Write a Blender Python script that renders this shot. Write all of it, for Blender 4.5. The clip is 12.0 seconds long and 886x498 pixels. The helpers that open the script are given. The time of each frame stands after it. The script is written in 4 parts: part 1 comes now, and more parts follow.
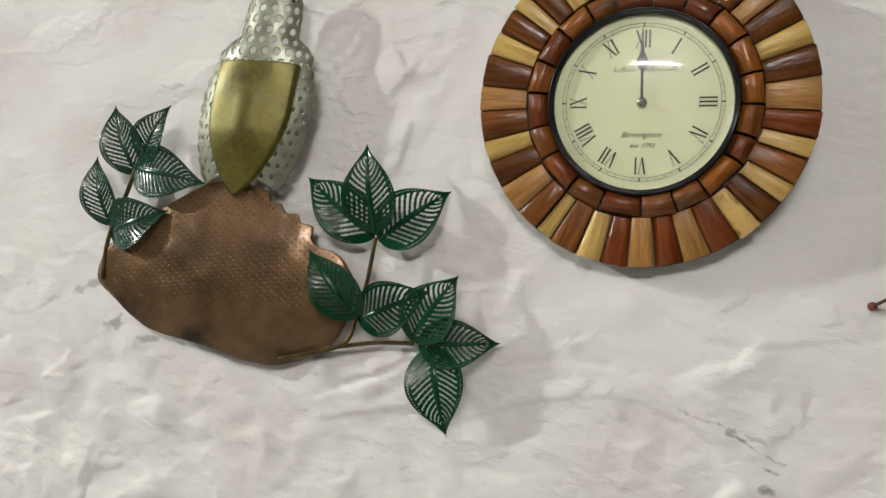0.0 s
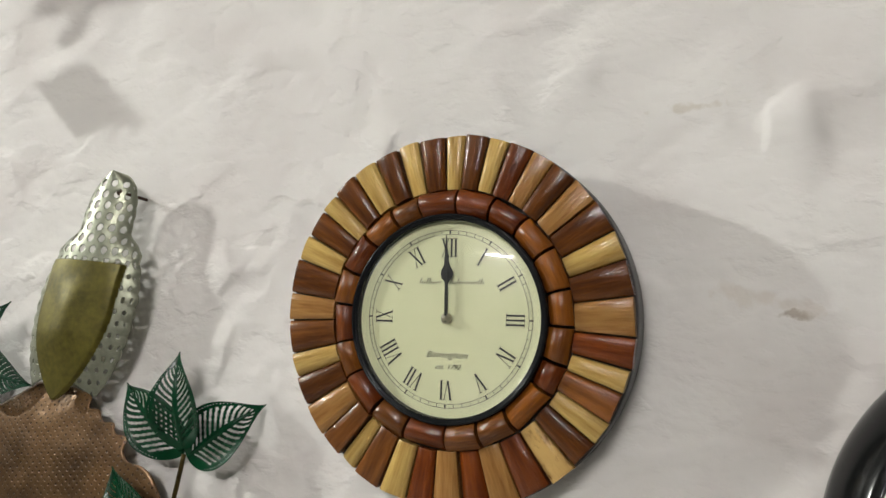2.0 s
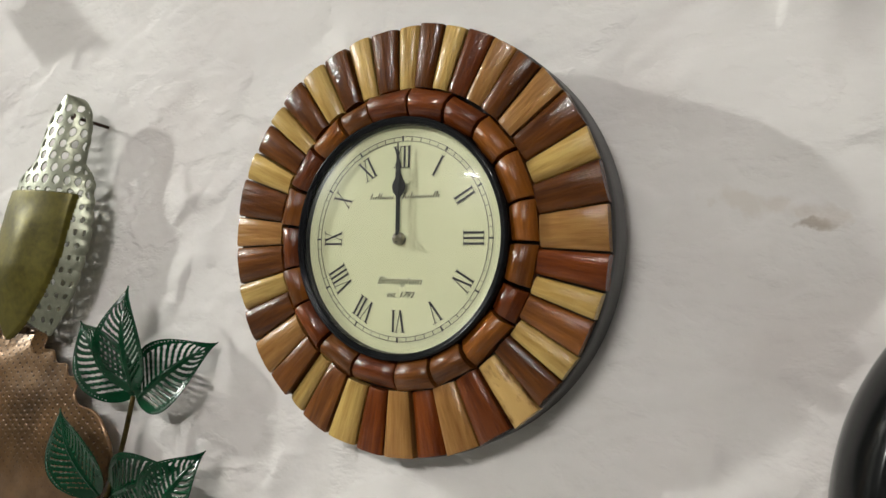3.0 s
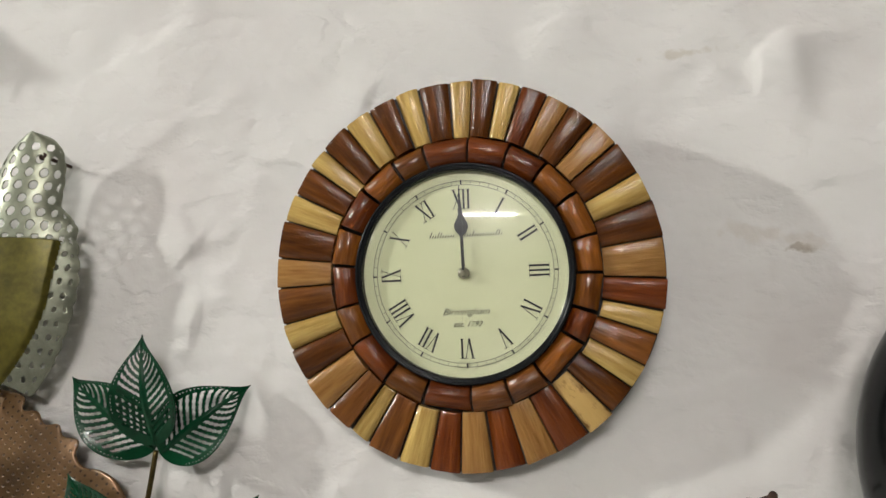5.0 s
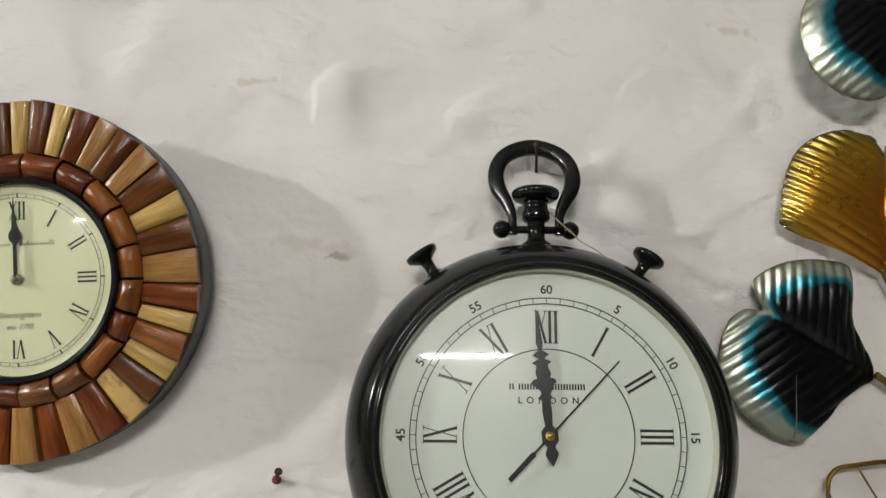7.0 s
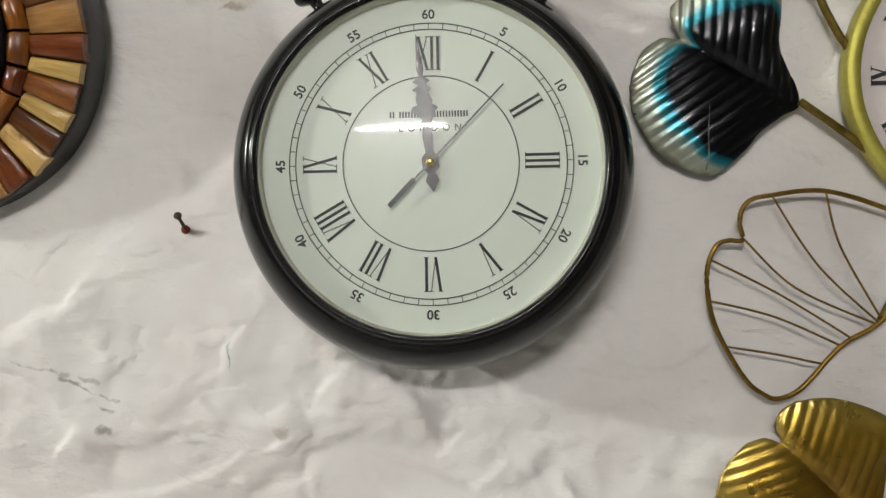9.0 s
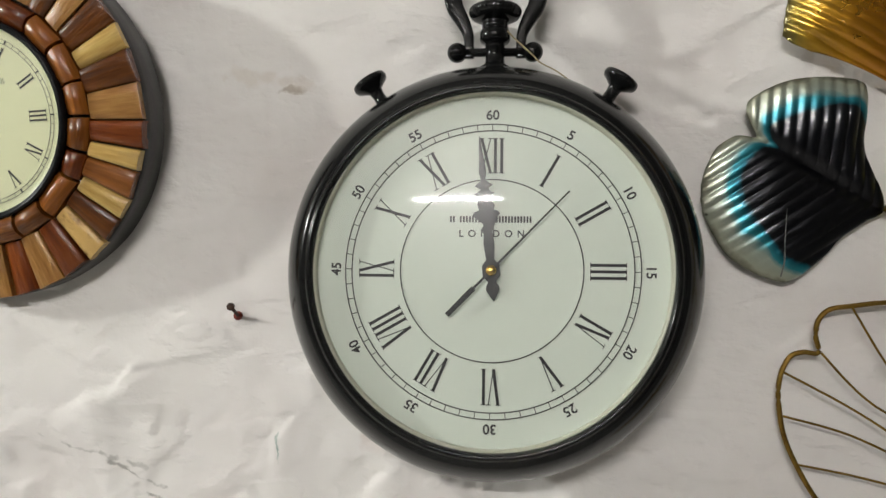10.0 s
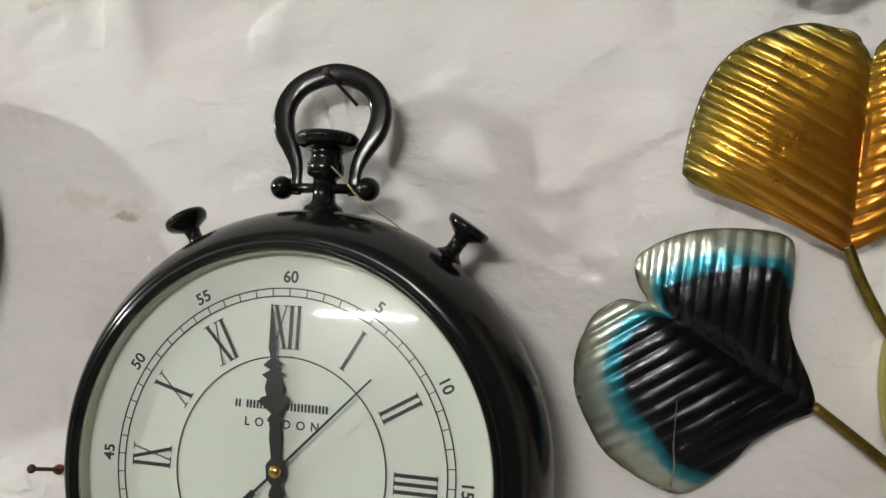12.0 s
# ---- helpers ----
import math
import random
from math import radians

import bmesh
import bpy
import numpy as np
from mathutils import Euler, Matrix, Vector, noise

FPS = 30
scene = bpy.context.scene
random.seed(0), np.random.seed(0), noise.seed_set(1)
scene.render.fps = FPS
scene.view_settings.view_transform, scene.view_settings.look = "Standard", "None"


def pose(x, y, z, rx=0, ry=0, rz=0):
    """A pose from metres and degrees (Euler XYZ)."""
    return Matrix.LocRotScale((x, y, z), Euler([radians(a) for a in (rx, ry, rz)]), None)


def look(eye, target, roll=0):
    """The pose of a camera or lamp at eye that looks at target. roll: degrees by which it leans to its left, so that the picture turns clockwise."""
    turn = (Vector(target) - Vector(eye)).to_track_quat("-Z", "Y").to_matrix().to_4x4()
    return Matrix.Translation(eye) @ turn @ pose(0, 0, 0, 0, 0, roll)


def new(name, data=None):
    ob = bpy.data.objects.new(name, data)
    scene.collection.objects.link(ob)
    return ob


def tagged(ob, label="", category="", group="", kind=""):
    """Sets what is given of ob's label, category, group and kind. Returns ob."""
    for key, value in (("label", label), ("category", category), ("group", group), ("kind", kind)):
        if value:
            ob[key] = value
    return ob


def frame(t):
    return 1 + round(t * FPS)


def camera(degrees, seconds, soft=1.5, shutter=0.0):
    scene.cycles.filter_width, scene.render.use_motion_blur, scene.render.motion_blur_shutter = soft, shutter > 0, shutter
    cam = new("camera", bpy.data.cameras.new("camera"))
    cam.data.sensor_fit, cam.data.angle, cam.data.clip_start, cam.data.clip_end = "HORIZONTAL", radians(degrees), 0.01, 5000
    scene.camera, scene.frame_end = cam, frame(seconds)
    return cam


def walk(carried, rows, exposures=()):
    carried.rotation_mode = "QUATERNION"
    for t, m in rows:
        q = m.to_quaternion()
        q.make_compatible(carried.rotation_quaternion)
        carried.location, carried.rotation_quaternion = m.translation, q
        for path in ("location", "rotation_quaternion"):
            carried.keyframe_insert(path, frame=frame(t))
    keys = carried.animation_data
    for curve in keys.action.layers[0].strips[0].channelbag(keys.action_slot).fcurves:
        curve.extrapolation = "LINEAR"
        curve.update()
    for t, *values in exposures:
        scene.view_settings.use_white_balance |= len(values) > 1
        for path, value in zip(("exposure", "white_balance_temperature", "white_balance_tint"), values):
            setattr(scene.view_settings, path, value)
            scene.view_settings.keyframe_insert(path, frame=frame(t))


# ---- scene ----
cam = camera(59.8, 12.0)
PATH = [
    (0, (0.002, -0.779, 1.541), (-0.467, 1.162, 1.654), 6.4),
    (0.5, (0.024, -0.77, 1.582), (-0.353, 1.179, 1.825), 5.3),
    (1, (0.048, -0.758, 1.62), (-0.243, 1.193, 1.948), 4.4),
    (1.5, (0.115, -0.721, 1.67), (-0.31, 1.198, 2.04), 5.0),
    (2, (0.224, -0.648, 1.683), (-0.492, 1.187, 2.034), 7.5),
    (2.5, (0.273, -0.57, 1.691), (-0.572, 1.214, 2.008), 8.6),
    (3, (0.277, -0.52, 1.665), (-0.618, 1.25, 1.923), 7.7),
    (3.2, (0.273, -0.51, 1.653), (-0.618, 1.265, 1.889), 7.0),
    (4.8, (0.087, -0.62, 1.648), (-0.214, 1.324, 2.005), 2.5),
    (5, (0.065, -0.644, 1.645), (-0.203, 1.303, 2.015), 2.3),
    (5.5, (0.052, -0.704, 1.629), (-0.121, 1.251, 2.017), 2.7),
    (6, (0.1, -0.734, 1.621), (0.073, 1.23, 2.001), 2.1),
    (6.4, (0.159, -0.727, 1.65), (0.276, 1.241, 1.983), 1.3),
    (6.5, (0.207, -0.725, 1.643), (0.281, 1.239, 2.013), 1.1),
    (6.6, (0.226, -0.719, 1.636), (0.323, 1.238, 2.034), 0.8),
    (7, (0.338, -0.711, 1.65), (0.415, 1.254, 2.014), 0.7),
    (7.5, (0.424, -0.696, 1.632), (0.441, 1.282, 1.923), 0.1),
    (7.7, (0.441, -0.691, 1.616), (0.431, 1.293, 1.874), -0.2),
    (9.3, (0.483, -0.686, 1.541), (0.381, 1.311, 1.542), -1.0),
    (9.5, (0.484, -0.691, 1.558), (0.352, 1.305, 1.563), -0.5),
    (10, (0.468, -0.666, 1.626), (0.276, 1.325, 1.647), 0.6),
    (10.5, (0.436, -0.583, 1.719), (0.22, 1.405, 1.749), -0.1),
    (11, (0.449, -0.542, 1.778), (0.227, 1.445, 1.824), -0.9),
    (11.5, (0.553, -0.509, 1.774), (0.251, 1.466, 1.854), 0.6),
    (12, (0.654, -0.523, 1.744), (0.173, 1.417, 1.792), 2.5),
]
walk(cam, [(t, look(eye, target, roll)) for t, eye, target, roll in PATH], [(0, 0.0), (7.7, 0.02), (9.3, 0.13), (12, 0.13)])

# ---- light ----
BULB = (-5.00, -1.92, 3.15)
world = bpy.data.worlds.new("world")
scene.world = world
world.use_nodes = True
world.node_tree.nodes["Background"].inputs[0].default_value = (0.75, 0.8, 0.9, 1)
world.node_tree.nodes["Background"].inputs[1].default_value = 0.05

bulb = bpy.data.lights.new("bulb_light", "AREA")
bulb.shape, bulb.size, bulb.energy, bulb.color = "DISK", 0.085, 158.0, (0.96, 0.98, 0.91)
new("bulb_light", bulb).matrix_world = look(BULB, (0.1, 0, 1.7))
TUBE_GLOW = 455.0


# ---- materials ----
def node(nt, kind, **sets):
    n = nt.nodes.new("ShaderNode" + kind)
    for key, value in sets.items():
        if key.startswith("_"):
            n.inputs[int(key[1:])].default_value = value
        elif key == "operation":
            n.operation = value
        elif key == "data_type":
            n.data_type = value
        elif key == "blend_type":
            n.blend_type = value
    return n


def plain(name, rough=0.5, metal=0.0, coat=0.0):
    m = bpy.data.materials.new(name)
    m.use_nodes = True
    bsdf = m.node_tree.nodes["Principled BSDF"]
    bsdf.inputs["Roughness"].default_value = rough
    bsdf.inputs["Metallic"].default_value = metal
    bsdf.inputs["Coat Weight"].default_value = coat
    bsdf.inputs["Coat Roughness"].default_value = 0.12
    return m, m.node_tree, bsdf


def ramp(nt, stops):
    r = nt.nodes.new("ShaderNodeValToRGB")
    while len(r.color_ramp.elements) < len(stops):
        r.color_ramp.elements.new(0.5)
    for e, (at, col) in zip(r.color_ramp.elements, stops):
        e.position, e.color = at, (*col, 1)
    return r


def mottled(name, dark, light, rough=0.5, metal=0.0, coat=0.0, scale=40.0, stretch=(1, 1, 1), bump=0.1, fine=220.0, vary=0.0, low=0.3, high=0.7, rough_vary=0.12, spec=0.5, relief=0.002):
    """A surface of two tones, with grain at two scales, uneven gloss and fine relief."""
    m, nt, bsdf = plain(name, rough, metal, coat)
    bsdf.inputs["Specular IOR Level"].default_value = spec
    L = nt.links.new
    tc = nt.nodes.new("ShaderNodeTexCoord")
    mp = nt.nodes.new("ShaderNodeMapping")
    mp.inputs["Scale"].default_value = stretch
    info = nt.nodes.new("ShaderNodeObjectInfo")
    shift = node(nt, "VectorMath", operation="SCALE")
    shift.inputs[0].default_value = (3.1, 5.7, 2.3)
    L(info.outputs["Random"], shift.inputs["Scale"])
    L(tc.outputs["Object"], mp.inputs["Vector"])
    add = node(nt, "VectorMath", operation="ADD")
    L(mp.outputs[0], add.inputs[0]), L(shift.outputs[0], add.inputs[1])
    big = nt.nodes.new("ShaderNodeTexNoise")
    big.inputs["Scale"].default_value, big.inputs["Detail"].default_value = scale, 5
    small = nt.nodes.new("ShaderNodeTexNoise")
    small.inputs["Scale"].default_value, small.inputs["Detail"].default_value = fine, 3
    L(add.outputs[0], big.inputs["Vector"]), L(add.outputs[0], small.inputs["Vector"])
    mixf = node(nt, "Math", operation="MULTIPLY_ADD", _1=0.35)
    L(small.outputs["Fac"], mixf.inputs[0])
    half = node(nt, "Math", operation="MULTIPLY", _1=0.65)
    L(big.outputs["Fac"], half.inputs[0]), L(half.outputs[0], mixf.inputs[2])
    r = ramp(nt, [(low, dark), (high, light)])
    L(mixf.outputs[0], r.inputs[0])
    hsv = nt.nodes.new("ShaderNodeHueSaturation")
    val = node(nt, "MapRange", _3=1 - vary, _4=1 + vary)
    L(info.outputs["Random"], val.inputs[0]), L(val.outputs[0], hsv.inputs["Value"])
    L(r.outputs[0], hsv.inputs["Color"]), L(hsv.outputs[0], bsdf.inputs["Base Color"])
    rv = node(nt, "MapRange", _3=max(rough - rough_vary, 0.03), _4=rough + rough_vary)
    L(big.outputs["Fac"], rv.inputs[0]), L(rv.outputs[0], bsdf.inputs["Roughness"])
    b = nt.nodes.new("ShaderNodeBump")
    b.inputs["Strength"].default_value, b.inputs["Distance"].default_value = bump, relief
    L(mixf.outputs[0], b.inputs["Height"]), L(b.outputs[0], bsdf.inputs["Normal"])
    if coat:
        # lumpy varnish over the grain
        drops = nt.nodes.new("ShaderNodeTexNoise")
        drops.inputs["Scale"].default_value, drops.inputs["Detail"].default_value = 400, 2
        L(tc.outputs["Object"], drops.inputs["Vector"])
        varnish = nt.nodes.new("ShaderNodeBump")
        varnish.inputs["Strength"].default_value, varnish.inputs["Distance"].default_value = 0.6, 0.0009
        L(drops.outputs["Fac"], varnish.inputs["Height"]), L(varnish.outputs[0], bsdf.inputs["Coat Normal"])
    return m


GRAIN = (95, 9, 95)
WOODS = {
    "L": mottled("pale_wood", (0.34, 0.192, 0.0462), (0.58, 0.400, 0.1265), 0.36, coat=0.75, spec=0.08, scale=1.0, stretch=GRAIN, fine=5.0, bump=1.0, vary=0.14, low=0.36, high=0.62),
    "T": mottled("tan_wood", (0.234, 0.1035, 0.0252), (0.387, 0.2025, 0.0612), 0.36, coat=0.75, spec=0.08, scale=1.0, stretch=GRAIN, fine=5.0, bump=1.0, vary=0.14, low=0.36, high=0.62),
    "K": mottled("knotty_wood", (0.12, 0.038, 0.010), (0.56, 0.36, 0.125), 0.36, coat=0.75, spec=0.08, scale=1.0, stretch=(60, 26, 60), fine=5.0, bump=1.0, low=0.34, high=0.46),
    "D": mottled("dark_wood", (0.05054, 0.01184, 0.000936), (0.1477, 0.04414, 0.003744), 0.40, coat=0.75, spec=0.08, scale=1.0, stretch=GRAIN, fine=5.0, bump=1.0, vary=0.22, low=0.36, high=0.64),
    "R": mottled("red_wood", (0.07869, 0.01361, 0.00144), (0.1839, 0.04234, 0.00504), 0.40, coat=0.75, spec=0.08, scale=1.0, stretch=GRAIN, fine=5.0, bump=1.0, vary=0.2, low=0.36, high=0.64),
    "M": mottled("brown_wood", (0.08775, 0.02574, 0.0039), (0.2194, 0.0755, 0.01404), 0.40, coat=0.75, spec=0.08, scale=1.0, stretch=GRAIN, fine=5.0, bump=0.9, vary=0.16, low=0.36, high=0.62),
    "O": mottled("orange_wood", (0.1227, 0.03432, 0.0032), (0.2548, 0.08096, 0.0088), 0.40, coat=0.75, spec=0.08, scale=1.0, stretch=GRAIN, fine=5.0, bump=0.9, vary=0.16, low=0.36, high=0.62),
}
BLOCK_WOODS = {
    "R": mottled("red_block_wood", (0.07869, 0.01361, 0.00144), (0.1839, 0.04234, 0.00504), 0.40, coat=0.75, spec=0.08, scale=1.0, stretch=(9, 95, 95), fine=5.0, bump=1.0, vary=0.2, low=0.36, high=0.64),
    "M": mottled("brown_block_wood", (0.08775, 0.02574, 0.0039), (0.2194, 0.0755, 0.01404), 0.40, coat=0.75, spec=0.08, scale=1.0, stretch=(9, 95, 95), fine=5.0, bump=0.9, vary=0.16, low=0.36, high=0.62),
    "O": mottled("orange_block_wood", (0.1227, 0.03432, 0.0032), (0.2548, 0.08096, 0.0088), 0.40, coat=0.75, spec=0.08, scale=1.0, stretch=(9, 95, 95), fine=5.0, bump=0.9, vary=0.16, low=0.36, high=0.62),
}
CASE_BLACK = mottled("case_black", (0.022, 0.020, 0.019), (0.050, 0.046, 0.043), 0.45, spec=0.4, scale=30, bump=0.15)
LACQUER = mottled("black_lacquer", (0.004, 0.0044, 0.0046), (0.009, 0.0095, 0.0095), 0.16, coat=0.0, spec=0.28, scale=18, fine=90, bump=0.02, rough_vary=0.05)
BEZEL = mottled("black_bezel", (0.006, 0.007, 0.008), (0.014, 0.015, 0.017), 0.22, spec=0.16, scale=40, bump=0.03, rough_vary=0.05)
CREAM = mottled("cream_dial", (0.70, 0.725, 0.45), (0.745, 0.76, 0.50), 0.55, scale=12, bump=0.01)
WHITE_DIAL = mottled("white_dial", (0.62, 0.685, 0.605), (0.66, 0.715, 0.635), 0.55, scale=9, bump=0.01)
DIAL_EDGE = mottled("dial_edge", (0.42, 0.42, 0.33), (0.50, 0.50, 0.41), 0.5, scale=12, bump=0.01)
MAUVE_DIAL = mottled("pale_dial", (0.60, 0.54, 0.52), (0.66, 0.60, 0.58), 0.45, scale=14, bump=0.01)
INK = mottled("black_ink", (0.010, 0.010, 0.011), (0.022, 0.022, 0.024), 0.55, scale=60, bump=0.02)
FAINT_INK = mottled("grey_ink", (0.018, 0.018, 0.019), (0.034, 0.034, 0.034), 0.55, scale=60, bump=0.02)
HAND_BLACK = mottled("hand_black", (0.008, 0.009, 0.010), (0.02, 0.02, 0.022), 0.35, scale=60, bump=0.03)
BRASS = mottled("brass", (0.50, 0.30, 0.07), (0.72, 0.48, 0.14), 0.25, 1.0, scale=60, bump=0.05)
STEEL = mottled("pin_metal", (0.28, 0.26, 0.20), (0.45, 0.42, 0.34), 0.3, 1.0, scale=60, bump=0.05)
RUST = mottled("rusty_iron", (0.030, 0.017, 0.012), (0.095, 0.052, 0.036), 0.7, 0.4, scale=300, fine=900, bump=0.4)
RED_RUST = mottled("red_dust", (0.14, 0.02, 0.012), (0.26, 0.05, 0.03), 0.8, scale=300, fine=900, bump=0.4)
GREEN = mottled("green_enamel", (0.0010, 0.025, 0.009), (0.003, 0.058, 0.022), 0.18, 0.0, coat=0.0, spec=0.30, rough_vary=0.06, scale=35, fine=260, bump=0.12)
OLD_GREEN = mottled("greyed_green_enamel", (0.003, 0.026, 0.012), (0.012, 0.060, 0.033), 0.20, 0.0, coat=0.0, spec=0.42, rough_vary=0.07, scale=70, fine=260, bump=0.15)
STEM_METAL = mottled("bronze_stem", (0.045, 0.032, 0.012), (0.14, 0.095, 0.03), 0.38, 0.8, scale=80, bump=0.1)
GOLD_WIRE = mottled("gilt_wire", (0.14, 0.075, 0.012), (0.36, 0.22, 0.045), 0.35, 0.85, scale=70, fine=300, bump=0.15)
GOLD_STEM = mottled("dull_gilt_stem", (0.075, 0.052, 0.010), (0.24, 0.165, 0.034), 0.36, 0.8, scale=70, fine=300, bump=0.15)
GILT_RING = mottled("gilt_ring", (0.36, 0.33, 0.055), (0.52, 0.48, 0.11), 0.48, 0.7, scale=25, bump=0.03)
SILVER = mottled("greyed_silver", (0.21, 0.22, 0.165), (0.36, 0.37, 0.285), 0.38, 0.6, scale=50, fine=300, bump=0.12)
OLIVE = mottled("olive_gold", (0.052, 0.044, 0.007), (0.175, 0.147, 0.022), 0.40, 0.45, scale=38, fine=200, bump=0.12)
DRIP = mottled("dried_paint", (0.08, 0.085, 0.085), (0.24, 0.25, 0.24), 0.35, scale=120, bump=0.1)
TWINE = mottled("twine", (0.25, 0.20, 0.11), (0.42, 0.35, 0.21), 0.9, scale=400, bump=0.3)
ROOM_PAINT = mottled("room_paint", (0.10, 0.095, 0.085), (0.14, 0.135, 0.12), 0.8, scale=3, fine=60, bump=0.1)
CEILING_PAINT = mottled("ceiling_paint", (0.32, 0.31, 0.295), (0.38, 0.37, 0.355), 0.85, scale=3, fine=60, bump=0.1)
FLOOR_STONE = mottled("floor_stone", (0.32, 0.31, 0.295), (0.42, 0.405, 0.385), 0.35, scale=5, fine=70, bump=0.08)
FITTING = mottled("white_fitting", (0.70, 0.70, 0.70), (0.78, 0.78, 0.78), 0.4, scale=10, bump=0.02)
PLATE = mottled("grey_plate", (0.20, 0.19, 0.18), (0.30, 0.29, 0.28), 0.5, 0.5, scale=20, bump=0.05)


def copper():
    """Hammered copper, brown and blotched, lighter towards the top, with rows of tiny pricked holes above."""
    m, nt, bsdf = plain("hammered_copper", 0.40, 0.5, 0.35)
    L = nt.links.new
    tc = nt.nodes.new("ShaderNodeTexCoord")
    big = nt.nodes.new("ShaderNodeTexNoise")
    big.inputs["Scale"].default_value, big.inputs["Detail"].default_value = 24, 6
    fine = nt.nodes.new("ShaderNodeTexNoise")
    fine.inputs["Scale"].default_value, fine.inputs["Detail"].default_value = 130, 2
    L(tc.outputs["Object"], big.inputs["Vector"]), L(tc.outputs["Object"], fine.inputs["Vector"])
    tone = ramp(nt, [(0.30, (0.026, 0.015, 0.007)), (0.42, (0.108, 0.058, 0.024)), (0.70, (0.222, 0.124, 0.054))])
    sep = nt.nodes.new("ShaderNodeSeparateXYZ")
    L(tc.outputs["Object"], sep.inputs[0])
    # height shifts the blotches: darker tone low on the bust, lighter high
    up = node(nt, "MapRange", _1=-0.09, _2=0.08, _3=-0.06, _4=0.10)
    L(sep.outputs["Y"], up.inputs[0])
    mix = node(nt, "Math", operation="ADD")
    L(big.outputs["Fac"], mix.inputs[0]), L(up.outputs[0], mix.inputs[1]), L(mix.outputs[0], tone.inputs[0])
    # pricked holes on a leaning lattice, some 5 mm apart
    rot = nt.nodes.new("ShaderNodeMapping")
    rot.inputs["Rotation"].default_value = (0, 0, 0.62)
    rot.inputs["Scale"].default_value = (1.0, 1.0, 0.0)
    L(tc.outputs["Object"], rot.inputs["Vector"])
    vor = nt.nodes.new("ShaderNodeTexVoronoi")
    vor.inputs["Scale"].default_value, vor.inputs["Randomness"].default_value = 165, 0.15
    L(rot.outputs[0], vor.inputs["Vector"])
    hole = node(nt, "MapRange", _1=0.15, _2=0.23, _3=0.8, _4=0.0)
    L(vor.outputs["Distance"], hole.inputs[0])
    band = node(nt, "MapRange", _1=-0.06, _2=0.010, _3=0.0, _4=1.0)
    L(sep.outputs["Y"], band.inputs[0])
    on = node(nt, "Math", operation="MULTIPLY")
    L(hole.outputs[0], on.inputs[0]), L(band.outputs[0], on.inputs[1])
    col = node(nt, "Mix", data_type="RGBA")
    col.inputs[7].default_value = (0.02, 0.009, 0.006, 1)
    L(on.outputs[0], col.inputs[0]), L(tone.outputs[0], col.inputs[6]), L(col.outputs[2], bsdf.inputs["Base Color"])
    rr = node(nt, "MapRange", _3=0.40, _4=0.24)
    L(mix.outputs[0], rr.inputs[0]), L(rr.outputs[0], bsdf.inputs["Roughness"])
    relief = node(nt, "Math", operation="SUBTRACT")
    L(fine.outputs["Fac"], relief.inputs[0]), L(on.outputs[0], relief.inputs[1])
    b = nt.nodes.new("ShaderNodeBump")
    b.inputs["Strength"].default_value, b.inputs["Distance"].default_value = 0.42, 0.0012
    L(relief.outputs[0], b.inputs["Height"]), L(b.outputs[0], bsdf.inputs["Normal"])
    return m


def leaf_paint(name, stops, rough, metal, coat):
    """Lacquer over embossed sheet metal, its tone running from the middle to the rim."""
    m, nt, bsdf = plain(name, rough, metal, coat)
    L = nt.links.new
    tc = nt.nodes.new("ShaderNodeTexCoord")
    at = nt.nodes.new("ShaderNodeAttribute")
    at.attribute_name = "rim"
    n = nt.nodes.new("ShaderNodeTexNoise")
    n.inputs["Scale"].default_value, n.inputs["Detail"].default_value = 45, 5
    L(tc.outputs["Object"], n.inputs["Vector"])
    mix = node(nt, "Math", operation="MULTIPLY_ADD", _1=0.20)
    L(n.outputs["Fac"], mix.inputs[0]), L(at.outputs["Fac"], mix.inputs[2])
    off = node(nt, "Math", operation="SUBTRACT", _1=0.10)
    L(mix.outputs[0], off.inputs[0])
    r = ramp(nt, stops)
    L(off.outputs[0], r.inputs[0]), L(r.outputs[0], bsdf.inputs["Base Color"])
    rr = node(nt, "MapRange", _3=rough - 0.08, _4=rough + 0.12)
    L(n.outputs["Fac"], rr.inputs[0]), L(rr.outputs[0], bsdf.inputs["Roughness"])
    f = nt.nodes.new("ShaderNodeTexNoise")
    f.inputs["Scale"].default_value = 180
    L(tc.outputs["Object"], f.inputs["Vector"])
    b = nt.nodes.new("ShaderNodeBump")
    b.inputs["Strength"].default_value, b.inputs["Distance"].default_value = 0.35, 0.001
    L(f.outputs["Fac"], b.inputs["Height"]), L(b.outputs[0], bsdf.inputs["Normal"]), L(b.outputs[0], bsdf.inputs["Coat Normal"])
    return m


COPPER = copper()
BLUE_LEAF = leaf_paint("black_teal_silver_lacquer", [(0.0, (0.004, 0.004, 0.006)), (0.62, (0.005, 0.006, 0.009)), (0.67, (0.006, 0.11, 0.15)), (0.75, (0.03, 0.24, 0.29)), (0.83, (0.38, 0.44, 0.38)), (0.95, (0.38, 0.40, 0.31)), (1.0, (0.19, 0.19, 0.14))], 0.30, 0.7, 0.3)
GOLD_LEAF = leaf_paint("orange_gold_lacquer", [(0.0, (0.42, 0.15, 0.006)), (0.35, (0.46, 0.21, 0.010)), (0.75, (0.44, 0.245, 0.016)), (0.93, (0.27, 0.20, 0.028)), (1.0, (0.13, 0.105, 0.03))], 0.28, 0.8, 0.5)
